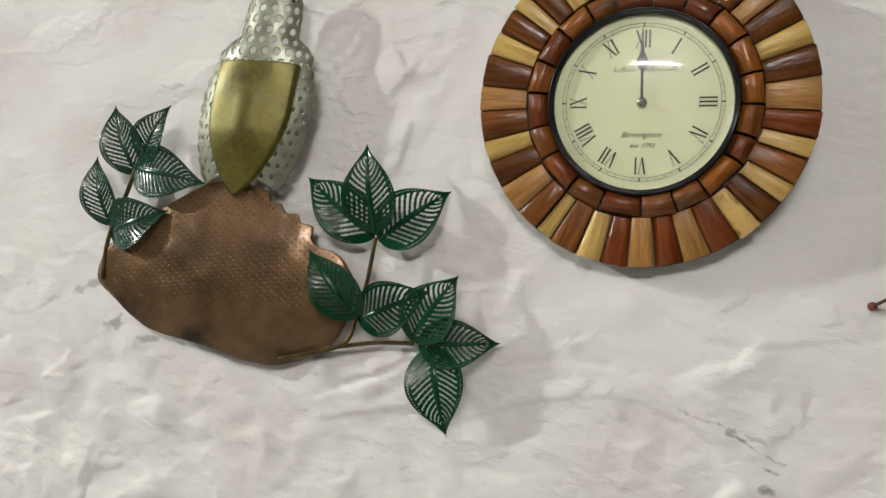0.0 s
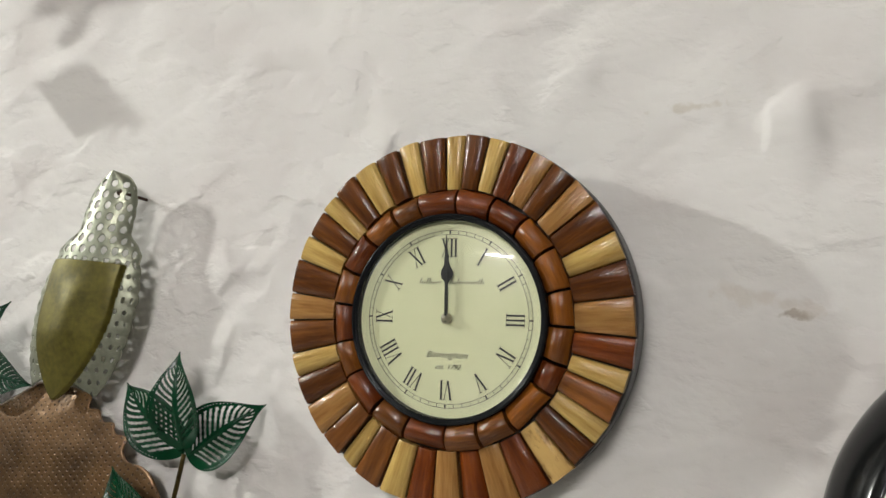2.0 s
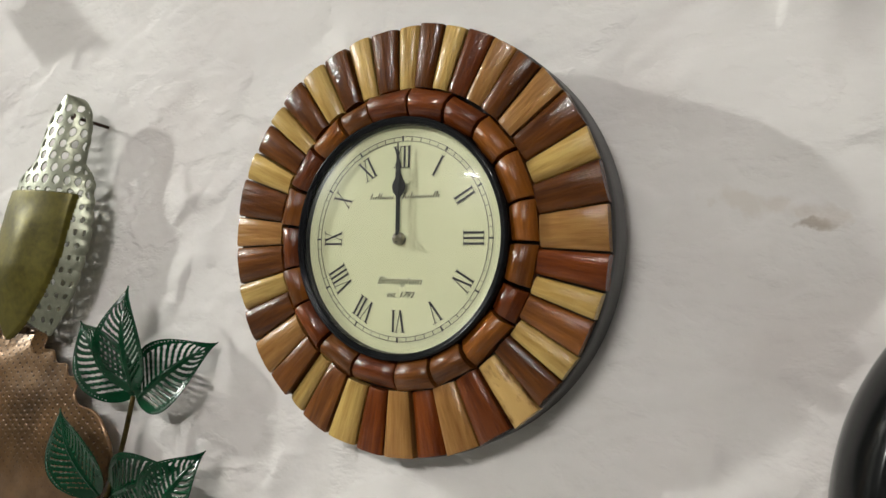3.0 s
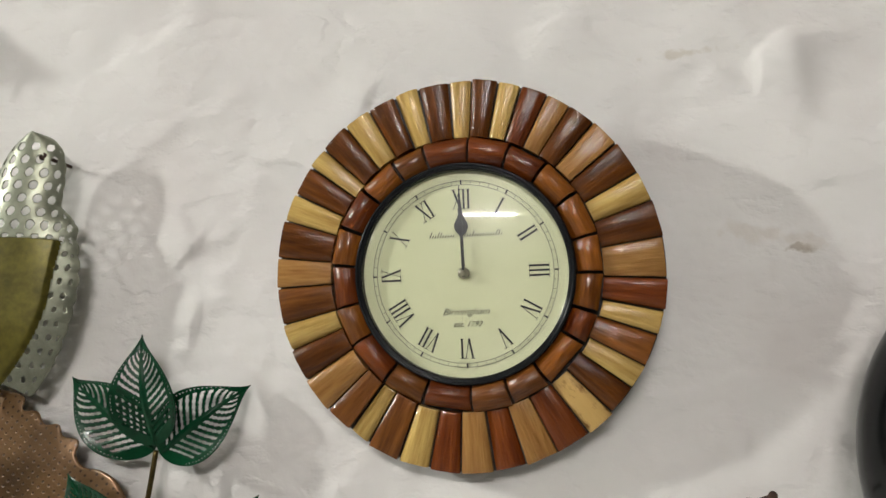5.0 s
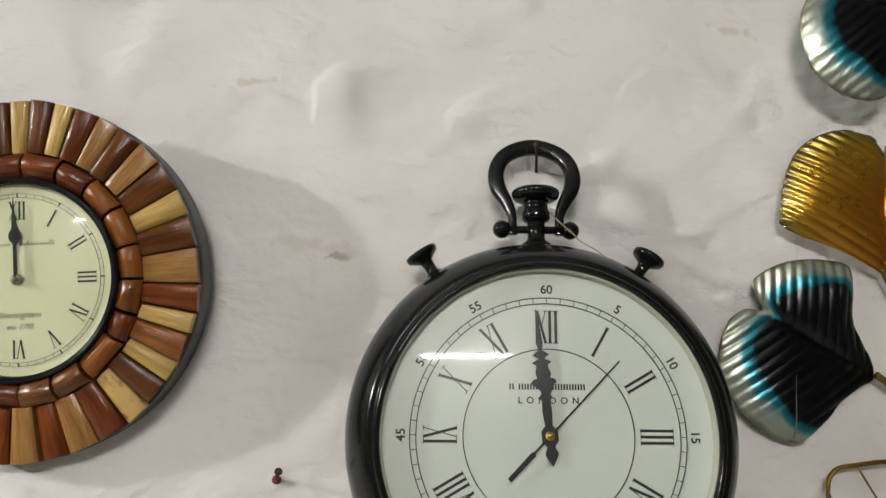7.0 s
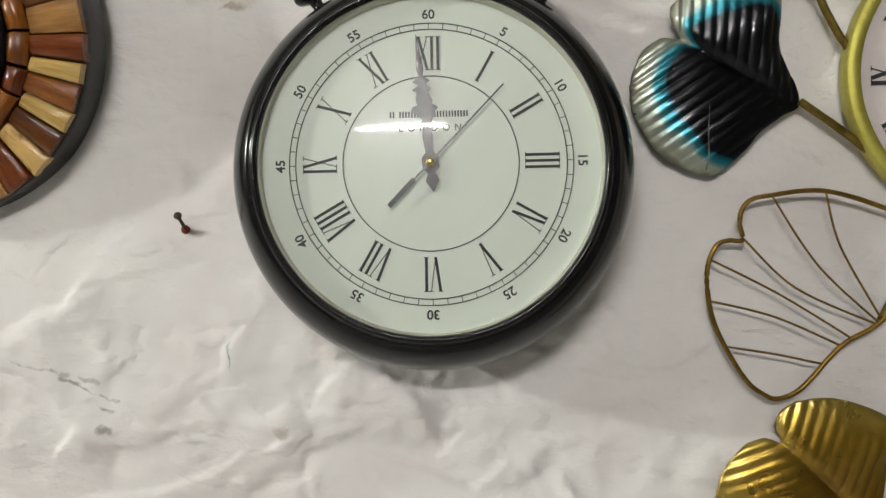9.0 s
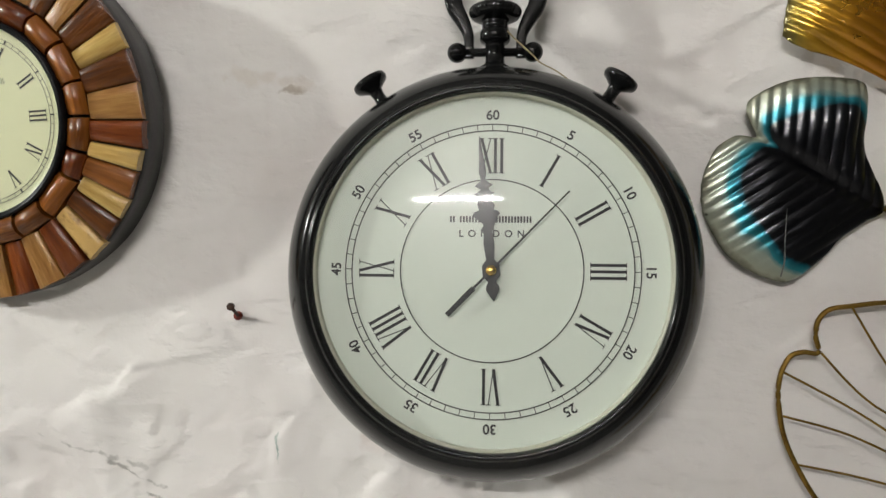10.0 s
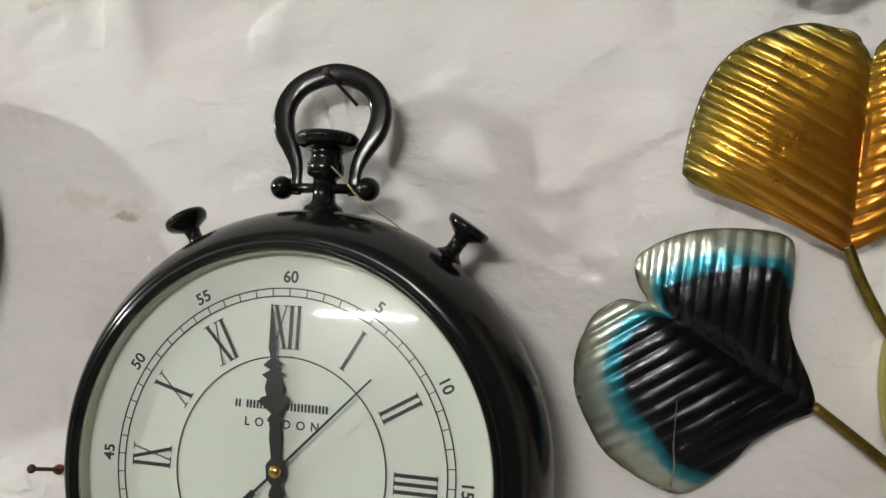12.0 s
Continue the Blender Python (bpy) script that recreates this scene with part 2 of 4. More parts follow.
OLIVE_LEAF = leaf_paint("brown_gold_lacquer", [(0.0, (0.23, 0.125, 0.010)), (0.6, (0.38, 0.225, 0.022)), (0.9, (0.52, 0.36, 0.065)), (1.0, (0.38, 0.28, 0.07))], 0.28, 0.8, 0.4)


def clear_glass():
    """Thin clear glass: straight through, with a mirror's share by the angle."""
    m, nt, bsdf = plain("clear_glass", 0.015)
    nt.nodes.remove(bsdf)
    through_it, shine, facing, mix = node(nt, "BsdfTransparent"), node(nt, "BsdfGlossy"), node(nt, "LayerWeight"), node(nt, "MixShader")
    shine.inputs["Roughness"].default_value = 0.045
    dust, film_mix = node(nt, "BsdfGlossy"), node(nt, "MixShader", _0=0.40)
    dust.inputs["Roughness"].default_value = 0.34
    nt.links.new(shine.outputs[0], film_mix.inputs[1])
    nt.links.new(dust.outputs[0], film_mix.inputs[2])
    facing.inputs["Blend"].default_value = 0.5
    fifth, share = node(nt, "Math", operation="POWER", _1=5.0), node(nt, "Math", operation="MULTIPLY_ADD", _1=0.96, _2=0.032)
    nt.links.new(facing.outputs["Facing"], fifth.inputs[0])
    nt.links.new(fifth.outputs[0], share.inputs[0])
    nt.links.new(share.outputs[0], mix.inputs[0])
    nt.links.new(through_it.outputs[0], mix.inputs[1])
    nt.links.new(film_mix.outputs[0], mix.inputs[2])
    nt.links.new(mix.outputs[0], nt.nodes["Material Output"].inputs["Surface"])
    return m


def glow(name, strength, colour):
    m, nt, bsdf = plain(name, 0.4)
    bsdf.inputs["Base Color"].default_value = (0.8, 0.8, 0.8, 1)
    bsdf.inputs["Emission Color"].default_value = (*colour, 1)
    bsdf.inputs["Emission Strength"].default_value = strength
    return m


GLASS = clear_glass()
TUBE_LIT = glow("lit_tube", TUBE_GLOW, (1.0, 0.968, 0.930))
BULB_LIT = glow("lit_bulb", 8.0, (1.0, 0.94, 0.85))

# stains and dirt on the plaster: x, z, half width, half height, lean in degrees, strength, tone
STAINS = [
    (0.262, 1.772, 0.013, 0.0035, 0, 0.6, (0.30, 0.23, 0.16)),
    (0.245, 1.783, 0.045, 0.008, -6, 0.25, (0.55, 0.46, 0.36)),
    (0.178, 1.944, 0.030, 0.004, 6, 0.35, (0.46, 0.38, 0.26)),
    (0.655, 2.010, 0.030, 0.004, -12, 0.35, (0.48, 0.38, 0.26)),
    (0.085, 1.450, 0.050, 0.0018, -14, 0.50, (0.20, 0.19, 0.17)),
    (0.128, 1.432, 0.030, 0.0016, -24, 0.65, (0.16, 0.15, 0.13)),
    (0.148, 1.412, 0.010, 0.0022, -30, 0.6, (0.15, 0.14, 0.12)),
    (0.146, 1.394, 0.008, 0.0040, 20, 0.7, (0.17, 0.16, 0.14)),
    (0.306, 1.386, 0.008, 0.006, 40, 0.5, (0.36, 0.29, 0.23)),
    (0.789, 1.908, 0.005, 0.006, 0, 0.45, (0.38, 0.35, 0.34)),
    (0.806, 1.912, 0.004, 0.007, 30, 0.45, (0.38, 0.35, 0.34)),
    (0.345, 1.470, 0.014, 0.012, 0, 0.22, (0.55, 0.40, 0.36)),
    (-0.515, 1.452, 0.020, 0.004, 5, 0.6, (0.20, 0.19, 0.17)),
    (-0.566, 1.464, 0.014, 0.006, 30, 0.55, (0.20, 0.19, 0.17)),
    (-0.600, 1.505, 0.020, 0.005, 20, 0.55, (0.28, 0.27, 0.25)),
    (0.260, 1.454, 0.0011, 0.014, 4, 0.8, (0.10, 0.24, 0.19)),
]


def plaster():
    """Lime-washed plaster: nearly white, faintly pink and grey in patches, with stains of its own shape."""
    m, nt, bsdf = plain("white_plaster", 0.72)
    bsdf.inputs["Specular IOR Level"].default_value = 0.35
    L = nt.links.new
    tc = nt.nodes.new("ShaderNodeTexCoord")
    patch = nt.nodes.new("ShaderNodeTexNoise")
    patch.inputs["Scale"].default_value, patch.inputs["Detail"].default_value = 5.5, 5
    L(tc.outputs["Object"], patch.inputs["Vector"])
    tone = ramp(nt, [(0.30, (0.70, 0.66, 0.64)), (0.50, (0.78, 0.755, 0.735)), (0.70, (0.81, 0.79, 0.76))])
    L(patch.outputs["Fac"], tone.inputs[0])
    streak = nt.nodes.new("ShaderNodeTexNoise")
    streak.inputs["Scale"].default_value, streak.inputs["Detail"].default_value = 60, 6
    L(tc.outputs["Object"], streak.inputs["Vector"])
    colour = tone.outputs[0]
    rag = node(nt, "MapRange", _1=0.40, _2=0.60, _3=-0.55, _4=0.55)
    L(streak.outputs["Fac"], rag.inputs[0])
    wander = nt.nodes.new("ShaderNodeTexNoise")
    wander.inputs["Scale"].default_value, wander.inputs["Detail"].default_value = 75, 4
    L(tc.outputs["Object"], wander.inputs["Vector"])
    centred = node(nt, "VectorMath", operation="SUBTRACT")
    centred.inputs[1].default_value = (0.5, 0.5, 0.5)
    L(wander.outputs["Color"], centred.inputs[0])
    drift = node(nt, "VectorMath", operation="MULTIPLY_ADD")
    drift.inputs[1].default_value = (0.012, 0.0, 0.012)
    L(centred.outputs[0], drift.inputs[0]), L(tc.outputs["Object"], drift.inputs[2])
    for x, z, w, h, lean, strength, rgb in STAINS:
        mp = nt.nodes.new("ShaderNodeMapping")
        mp.vector_type = "TEXTURE"
        mp.inputs["Location"].default_value = (x, 0, z)
        mp.inputs["Rotation"].default_value = (0, radians(-lean), 0)
        mp.inputs["Scale"].default_value = (w, 1.0, h)
        L(drift.outputs[0], mp.inputs["Vector"])
        ln = node(nt, "VectorMath", operation="LENGTH")
        L(mp.outputs[0], ln.inputs[0])
        ad = node(nt, "Math", operation="ADD")
        L(ln.outputs["Value"], ad.inputs[0]), L(rag.outputs[0], ad.inputs[1])
        mr = node(nt, "MapRange", _1=0.35, _2=1.15, _3=strength, _4=0.0)
        L(ad.outputs[0], mr.inputs[0])
        mx = node(nt, "Mix", data_type="RGBA")
        mx.inputs[7].default_value = (*rgb, 1)
        L(mr.outputs[0], mx.inputs[0]), L(colour, mx.inputs[6])
        colour = mx.outputs[2]
    specks = nt.nodes.new("ShaderNodeTexVoronoi")
    specks.inputs["Scale"].default_value = 9.0
    L(tc.outputs["Object"], specks.inputs["Vector"])
    dot = node(nt, "MapRange", _1=0.008, _2=0.016, _3=0.75, _4=0.0)
    L(specks.outputs["Distance"], dot.inputs[0])
    mx = node(nt, "Mix", data_type="RGBA")
    mx.inputs[7].default_value = (0.22, 0.20, 0.17, 1)
    L(dot.outputs[0], mx.inputs[0]), L(colour, mx.inputs[6]), L(mx.outputs[2], bsdf.inputs["Base Color"])
    grain = nt.nodes.new("ShaderNodeTexNoise")
    grain.inputs["Scale"].default_value, grain.inputs["Detail"].default_value = 95, 8
    L(tc.outputs["Object"], grain.inputs["Vector"])
    mp = nt.nodes.new("ShaderNodeMapping")
    mp.inputs["Scale"].default_value = (1.0, 1.0, 1.7)
    L(tc.outputs["Object"], mp.inputs["Vector"])
    lips = nt.nodes.new("ShaderNodeTexNoise")
    lips.inputs["Scale"].default_value, lips.inputs["Detail"].default_value, lips.inputs["Distortion"].default_value = 9, 6, 0.15
    L(mp.outputs[0], lips.inputs["Vector"])
    cut = ramp(nt, [(0.46, (0, 0, 0)), (0.53, (0.55, 0.55, 0.55)), (0.60, (0.60, 0.60, 0.60)), (0.64, (1, 1, 1))])
    L(lips.outputs["Fac"], cut.inputs[0])
    both = node(nt, "Math", operation="MULTIPLY_ADD", _1=0.38)
    L(grain.outputs["Fac"], both.inputs[0]), L(cut.outputs[0], both.inputs[2])
    b = nt.nodes.new("ShaderNodeBump")
    b.inputs["Strength"].default_value, b.inputs["Distance"].default_value = 0.66, 0.0038
    L(both.outputs[0], b.inputs["Height"]), L(b.outputs[0], bsdf.inputs["Normal"])
    return m


PLASTER = plaster()


# ---- building helpers ----
def mesh(name, verts, faces, smooth=True):
    me = bpy.data.meshes.new(name)
    me.from_pydata([tuple(v) for v in verts], [], faces)
    me.update()
    if smooth:
        me.polygons.foreach_set("use_smooth", [True] * len(me.polygons))
    return me


def facet(me):
    me.polygons.foreach_set("use_smooth", [False] * len(me.polygons))
    return me


def from_bm(name, bm, smooth=False):
    me = bpy.data.meshes.new(name)
    bmesh.ops.recalc_face_normals(bm, faces=bm.faces)
    bm.to_mesh(me)
    bm.free()
    if smooth:
        me.polygons.foreach_set("use_smooth", [True] * len(me.polygons))
    return me


def part(name, data, material, parent, label="", m=None):
    """One mesh under a thing or a part."""
    me = data if isinstance(data, bpy.types.Mesh) else from_bm(name, data)
    ob = new(name, me)
    if not me.materials:
        me.materials.append(material)
    ob.parent = parent
    if m is not None:
        ob.matrix_basis = m
    return tagged(ob, label)


def thing(name, m, label, category, group=""):
    ob = new(name)
    ob.empty_display_size = 0.02
    ob.matrix_basis = m
    return tagged(ob, label, category, group)


def lathe(profile, seg=96, closed=False):
    """A body turned about the local z axis from pairs of radius and height."""
    verts, faces, n = [], [], len(profile)
    for k in range(seg):
        a = 2 * math.pi * k / seg
        verts += [(r * math.cos(a), r * math.sin(a), z) for r, z in profile]
    for k in range(seg):
        j = (k + 1) % seg
        for i in range(n if closed else n - 1):
            i2 = (i + 1) % n
            faces.append((k * n + i, j * n + i, j * n + i2, k * n + i2))
    me = mesh("turned", verts, faces)
    bm = bmesh.new()
    bm.from_mesh(me)
    bmesh.ops.remove_doubles(bm, verts=bm.verts, dist=1e-6)
    bmesh.ops.recalc_face_normals(bm, faces=bm.faces)
    bm.to_mesh(me)
    bm.free()
    return me


def spline(points, steps=8, closed=False):
    """A smooth line through the points."""
    p = [Vector(q) for q in points]
    n, out = len(p), []
    for i in range(n if closed else n - 1):
        if closed:
            a, b, c, d = p[i - 1], p[i], p[(i + 1) % n], p[(i + 2) % n]
        else:
            a, b, c, d = p[max(i - 1, 0)], p[i], p[i + 1], p[min(i + 2, n - 1)]
        for s in range(steps):
            t = s / steps
            out.append(0.5 * (2 * b + (c - a) * t + (2 * a - 5 * b + 4 * c - d) * t * t + (3 * b - a - 3 * c + d) * t**3))
    if not closed:
        out.append(p[-1].copy())
    return out


def tube(points, radius, seg=10, closed=False, flat=1.0, square=1.0):
    """A rod along a line; radius is a number or one for each point. flat squeezes it along z, square over 1 flattens its sides."""
    n = len(points)
    rad = radius if isinstance(radius, (list, tuple)) else [radius] * n
    verts, faces = [], []
    up = Vector((0, 0, 1))
    for i, p in enumerate(points):
        a = points[i - 1] if (i or closed) else points[i]
        b = points[(i + 1) % n] if (i < n - 1 or closed) else points[i]
        d = (b - a).normalized()
        side = d.cross(up)
        if side.length < 0.05:
            side = d.cross(Vector((0, 1, 0)))
        side.normalize()
        top = side.cross(d)
        for k in range(seg):
            w = 2 * math.pi * k / seg
            cw, sw = [math.copysign(abs(v) ** (1 / square), v) for v in (math.cos(w), math.sin(w))]
            verts.append(p + rad[i] * (cw * side + flat * sw * top))
    for i in range(n if closed else n - 1):
        j = (i + 1) % n
        for k in range(seg):
            k2 = (k + 1) % seg
            faces.append((i * seg + k, i * seg + k2, j * seg + k2, j * seg + k))
    if not closed:
        faces += [tuple(range(seg))[::-1], tuple(range((n - 1) * seg, n * seg))]
    return mesh("rod", verts, faces)


def box(bm, x0, x1, y0, y1, z0, z1):
    bmesh.ops.create_cube(bm, size=1, matrix=Matrix.Translation(((x0 + x1) / 2, (y0 + y1) / 2, (z0 + z1) / 2)) @ Matrix.Diagonal((x1 - x0, y1 - y0, z1 - z0, 1)))


def prism(bm, outline, z0, z1):
    """A plate with that outline, from z0 to z1."""
    low = [bm.verts.new((x, y, z0)) for x, y in outline]
    high = [bm.verts.new((x, y, z1)) for x, y in outline]
    n = len(outline)
    bm.faces.new(high)
    bm.faces.new(low[::-1])
    for i in range(n):
        j = (i + 1) % n
        bm.faces.new((low[i], low[j], high[j], high[i]))


def stroke(bm, x0, y0, x1, y1, w, z=0.0, thick=0.0003):
    """A straight stroke of a letter, of width w measured level."""
    prism(bm, [(x0 - w / 2, y0), (x0 + w / 2, y0), (x1 + w / 2, y1), (x1 - w / 2, y1)], z, z + thick)


def roman(text, height, narrow=1.0, bold=1.0):
    """A Roman numeral of thick and thin strokes with fine serifs, centred on the origin."""
    bm = bmesh.new()
    h, s = height, height * narrow
    wide = {"I": 0.26 * s, "V": 0.52 * s, "X": 0.50 * s}
    thick, thin, ser = 0.105 * s * bold, 0.035 * s * bold, 0.022 * h
    x = -sum(wide[c] for c in text) / 2
    for c in text:
        w = wide[c]
        m = x + w / 2
        a, b = x + 0.12 * w, x + 0.88 * w
        if c == "I":
            stroke(bm, m, -h / 2, m, h / 2, thick)
            feet = [(m, -1), (m, 1)]
        elif c == "V":
            stroke(bm, m, -h / 2, a, h / 2, thick)
            stroke(bm, m, -h / 2, b, h / 2, thin, 0.00005)
            feet = [(a, 1), (b, 1)]
        else:
            stroke(bm, b, -h / 2, a, h / 2, thick)
            stroke(bm, a, -h / 2, b, h / 2, thin, 0.00005)
            feet = [(a, 1), (b, 1), (a, -1), (b, -1)]
        for fx, e in feet:
            fw = 0.11 * s
            y0, y1 = sorted((e * h / 2, e * (h / 2 - ser)))
            prism(bm, [(fx - fw, y0), (fx + fw, y0), (fx + fw, y1), (fx - fw, y1)], 0.0001, 0.0004)
        x += w
    return bm


def letters(text, size, shear=0.0, spacing=1.0, bold=0.0):
    """Flat raised lettering in the built-in font, centred on the origin."""
    cu = bpy.data.curves.new("lettering", "FONT")
    cu.body, cu.size, cu.shear, cu.space_character = text, size, shear, spacing
    cu.align_x, cu.align_y, cu.extrude, cu.offset = "CENTER", "CENTER", 0.00012, bold
    ob = bpy.data.objects.new("lettering", cu)
    scene.collection.objects.link(ob)
    bpy.context.view_layer.update()
    me = bpy.data.meshes.new_from_object(ob.evaluated_get(bpy.context.evaluated_depsgraph_get()))
    bpy.data.objects.remove(ob)
    return me


def about(angle, r=0.0, z=0.0, turn=True):
    """A place on a dial: angle clockwise from twelve, radius, height; turned with its foot to the middle."""
    a = radians(angle)
    return pose(r * math.sin(a), r * math.cos(a), z, 0, 0, -angle if turn else 0)


def dial_ring(r0, r1, z, thick=0.0003, seg=120):
    return lathe([(r0, z), (r1, z), (r1, z + thick), (r0, z + thick)], seg, True)


ROMANS = ["XII", "I", "II", "III", "IV", "V", "VI", "VII", "VIII", "IX", "X", "XI"]


# ---- the room ----
def smooth_step(a, b, v):
    t = min(max((v - a) / (b - a), 0), 1)
    return t * t * (3 - 2 * t)


# lips of thick paint: from, to (x, z), height; the side to the left of the way stands proud
EDGES = [((0.305, 1.961), (0.255, 1.958), 0.0035), ((0.255, 1.958), (0.240, 1.940), 0.0040), ((0.240, 1.940), (0.238, 1.912), 0.0045), ((0.124, 1.527), (0.109, 1.506), 0.0040), ((0.109, 1.506), (0.086, 1.501), 0.0040), ((0.086, 1.501), (0.062, 1.486), 0.0035),
         ((0.436, 1.396), (0.430, 1.421), 0.0035), ((0.430, 1.421), (0.402, 1.441), 0.0030), ((0.268, 1.368), (0.235, 1.350), 0.0030), ((0.235, 1.350), (0.196, 1.337), 0.0032), ((0.196, 1.337), (0.090, 1.327), 0.0035), ((0.090, 1.327), (0.050, 1.335), 0.0035), ((-0.222, 1.452), (-0.306, 1.417), 0.0026), ((-0.652, 1.347), (-0.681, 1.335), 0.0035), ((0.081, 1.983), (0.044, 1.971), 0.0030)]


def ledge_step(x, z, p, q, height):
    dx, dz = q[0] - p[0], q[1] - p[1]
    n = math.hypot(dx, dz)
    wob = 0.004 * noise.noise(Vector((x * 40, 5.5, z * 40)))
    along = ((x - p[0]) * dx + (z - p[1]) * dz) / n
    side = ((x - p[0]) * -dz + (z - p[1]) * dx) / n + wob
    if abs(side) > 0.08 or along < -0.03 or along > n + 0.03:
        return 0.0
    ends = smooth_step(-0.02, 0.01, along) * smooth_step(n + 0.02, n - 0.01, along)
    return height * ends * smooth_step(-0.0015, 0.0015, side) * smooth_step(0.012 + 14 * height, 0.003, side)


def wall_relief(x, z):
    """How far the hand-laid plaster stands out: broad swells, trowelled flakes with sharp lips, small lumps."""
    p = Vector((x * 2.2, 0.3, z * 3.2))
    swell = 0.0038 * noise.noise(p)
    warp = 0.25 * noise.noise(Vector((x * 6, 4.0, z * 6)))
    course = noise.noise(Vector((x * 3.2 + warp, 7.1, z * 8.5 + warp)))
    lip = 0.0014 * (smooth_step(0.0, 0.20, course) - 0.5)
    flake = noise.noise(Vector((x * 9 + warp, 1.7, z * 15 - warp)))
    low = smooth_step(1.75, 1.35, z)
    lip2 = (0.0005 + 0.0007 * low) * smooth_step(0.08, 0.22, flake)
    lump = 0.0015 * (1 + 0.1 * low) * noise.fractal(Vector((x * 20, 2.5, z * 26)), 0.8, 2.1, 4)
    ledge = noise.noise(Vector((x * 5.5 + warp, 3.3, z * 13 + 0.7 * warp)))
    lip3 = (0.0008 + 0.0020 * low) * smooth_step(0.20, 0.235, ledge)
    rough_here = smooth_step(-0.05, 0.25, noise.noise(Vector((x * 3.0, 12.0, z * 6.0))) + 0.3 * low)
    grit = 0.0016 * (0.7 + 0.5 * low) * rough_here * noise.fractal(Vector((x * 38, 6.5, z * 46)), 1.0, 2.0, 2)
    return swell + lip + lip2 + lip3 + lump + grit


X0, X1, Z0, Z1, BACK, TOP = -5.9, 3.3, 0.0, 3.35, -3.45, 3.35


def plaster_wall():
    """The wall that carries everything: a fine relief where it is seen, plain beyond, 12 cm thick."""
    xs = [X0, -3.5, -1.6, -1.0] + [-0.80 + 0.003 * k for k in range(601)] + [1.3, 2.0, X1]
    zs = [Z0, 0.6, 1.0] + [1.24 + 0.003 * k for k in range(301)] + [2.4, 2.7, Z1]
    n = len(xs)
    out = [[wall_relief(x, z) for x in xs] for z in zs]
    rng = random.Random(11)
    lips = list(EDGES)
    for _ in range(230):
        x, z = rng.uniform(-0.75, 0.95), 1.26 + 0.85 * rng.random() ** 1.8
        turn = radians(rng.gauss(184, 24) if rng.random() < 0.75 else rng.uniform(0, 360))
        for _ in range(rng.choice((1, 2, 2, 3))):
            n_x, n_z = x + rng.uniform(0.008, 0.028) * math.cos(turn), z + rng.uniform(0.008, 0.028) * math.sin(turn)
            lips.append(((x, z), (n_x, n_z), rng.uniform(0.0008, 0.0026) * (1 + 0.4 * smooth_step(1.62, 1.42, z))))
            x, z, turn = n_x, n_z, turn + rng.gauss(0, 0.5)
    for p, q, height in lips:
        i0, i1 = [min(max(round((v + 0.80) / 0.003) + 4, 4), 604) for v in (min(p[0], q[0]) - 0.08, max(p[0], q[0]) + 0.08)]
        j0, j1 = [min(max(round((v - 1.24) / 0.003) + 3, 3), 303) for v in (min(p[1], q[1]) - 0.08, max(p[1], q[1]) + 0.08)]
        for j in range(j0, j1):
            for i in range(i0, i1):
                out[j][i] += ledge_step(xs[i], zs[j], p, q, height)
    verts = [(x, -out[j][i], z) for j, z in enumerate(zs) for i, x in enumerate(xs)]
    faces = [(j * n + i, j * n + i + 1, (j + 1) * n + i + 1, (j + 1) * n + i) for j in range(len(zs) - 1) for i in range(n - 1)]
    k = len(verts)
    verts += [(X0, 0.12, Z0), (X1, 0.12, Z0), (X1, 0.12, Z1), (X0, 0.12, Z1)]
    last = len(zs) - 1
    faces.append((k + 1, k, k + 3, k + 2))
    faces.append(tuple([k, k + 1] + [i for i in range(n - 1, -1, -1)]))
    faces.append(tuple([k + 2, k + 3] + [last * n + i for i in range(n)]))
    faces.append(tuple([k + 3, k] + [j * n for j in range(len(zs))]))
    faces.append(tuple([k + 1, k + 2] + [j * n + n - 1 for j in range(last, -1, -1)]))
    ob = new("wall_north", mesh("wall_north", verts, faces))
    ob.data.materials.append(PLASTER)
    return tagged(ob, "white lime-washed plaster wall, lumpy, stained and cracked", "wall", kind="structure")


def slab(name, x0, x1, y0, y1, z0, z1, material, label, category):
    bm = bmesh.new()
    box(bm, x0, x1, y0, y1, z0, z1)
    ob = new(name, from_bm(name, bm))
    ob.data.materials.append(material)
    return tagged(ob, label, category, kind="structure")


plaster_wall()
slab("wall_south", X0, X1, BACK - 0.12, BACK, 0, TOP, ROOM_PAINT, "plain dull grey-brown painted shop wall", "wall")
slab("wall_west", X0 - 0.12, X0, BACK - 0.12, 0.12, 0, TOP, ROOM_PAINT, "plain dull grey-brown painted shop wall", "wall")
slab("wall_east", X1, X1 + 0.12, BACK - 0.12, 0.12, 0, TOP, ROOM_PAINT, "plain dull grey-brown painted shop wall", "wall")
slab("floor", X0 - 0.12, X1 + 0.12, BACK - 0.12, 0.12, -0.1, 0, FLOOR_STONE, "grey polished stone shop floor", "floor")
slab("ceiling", X0 - 0.12, X1 + 0.12, BACK - 0.12, 0.12, TOP, TOP + 0.1, CEILING_PAINT, "plain greyish ceiling", "ceiling")


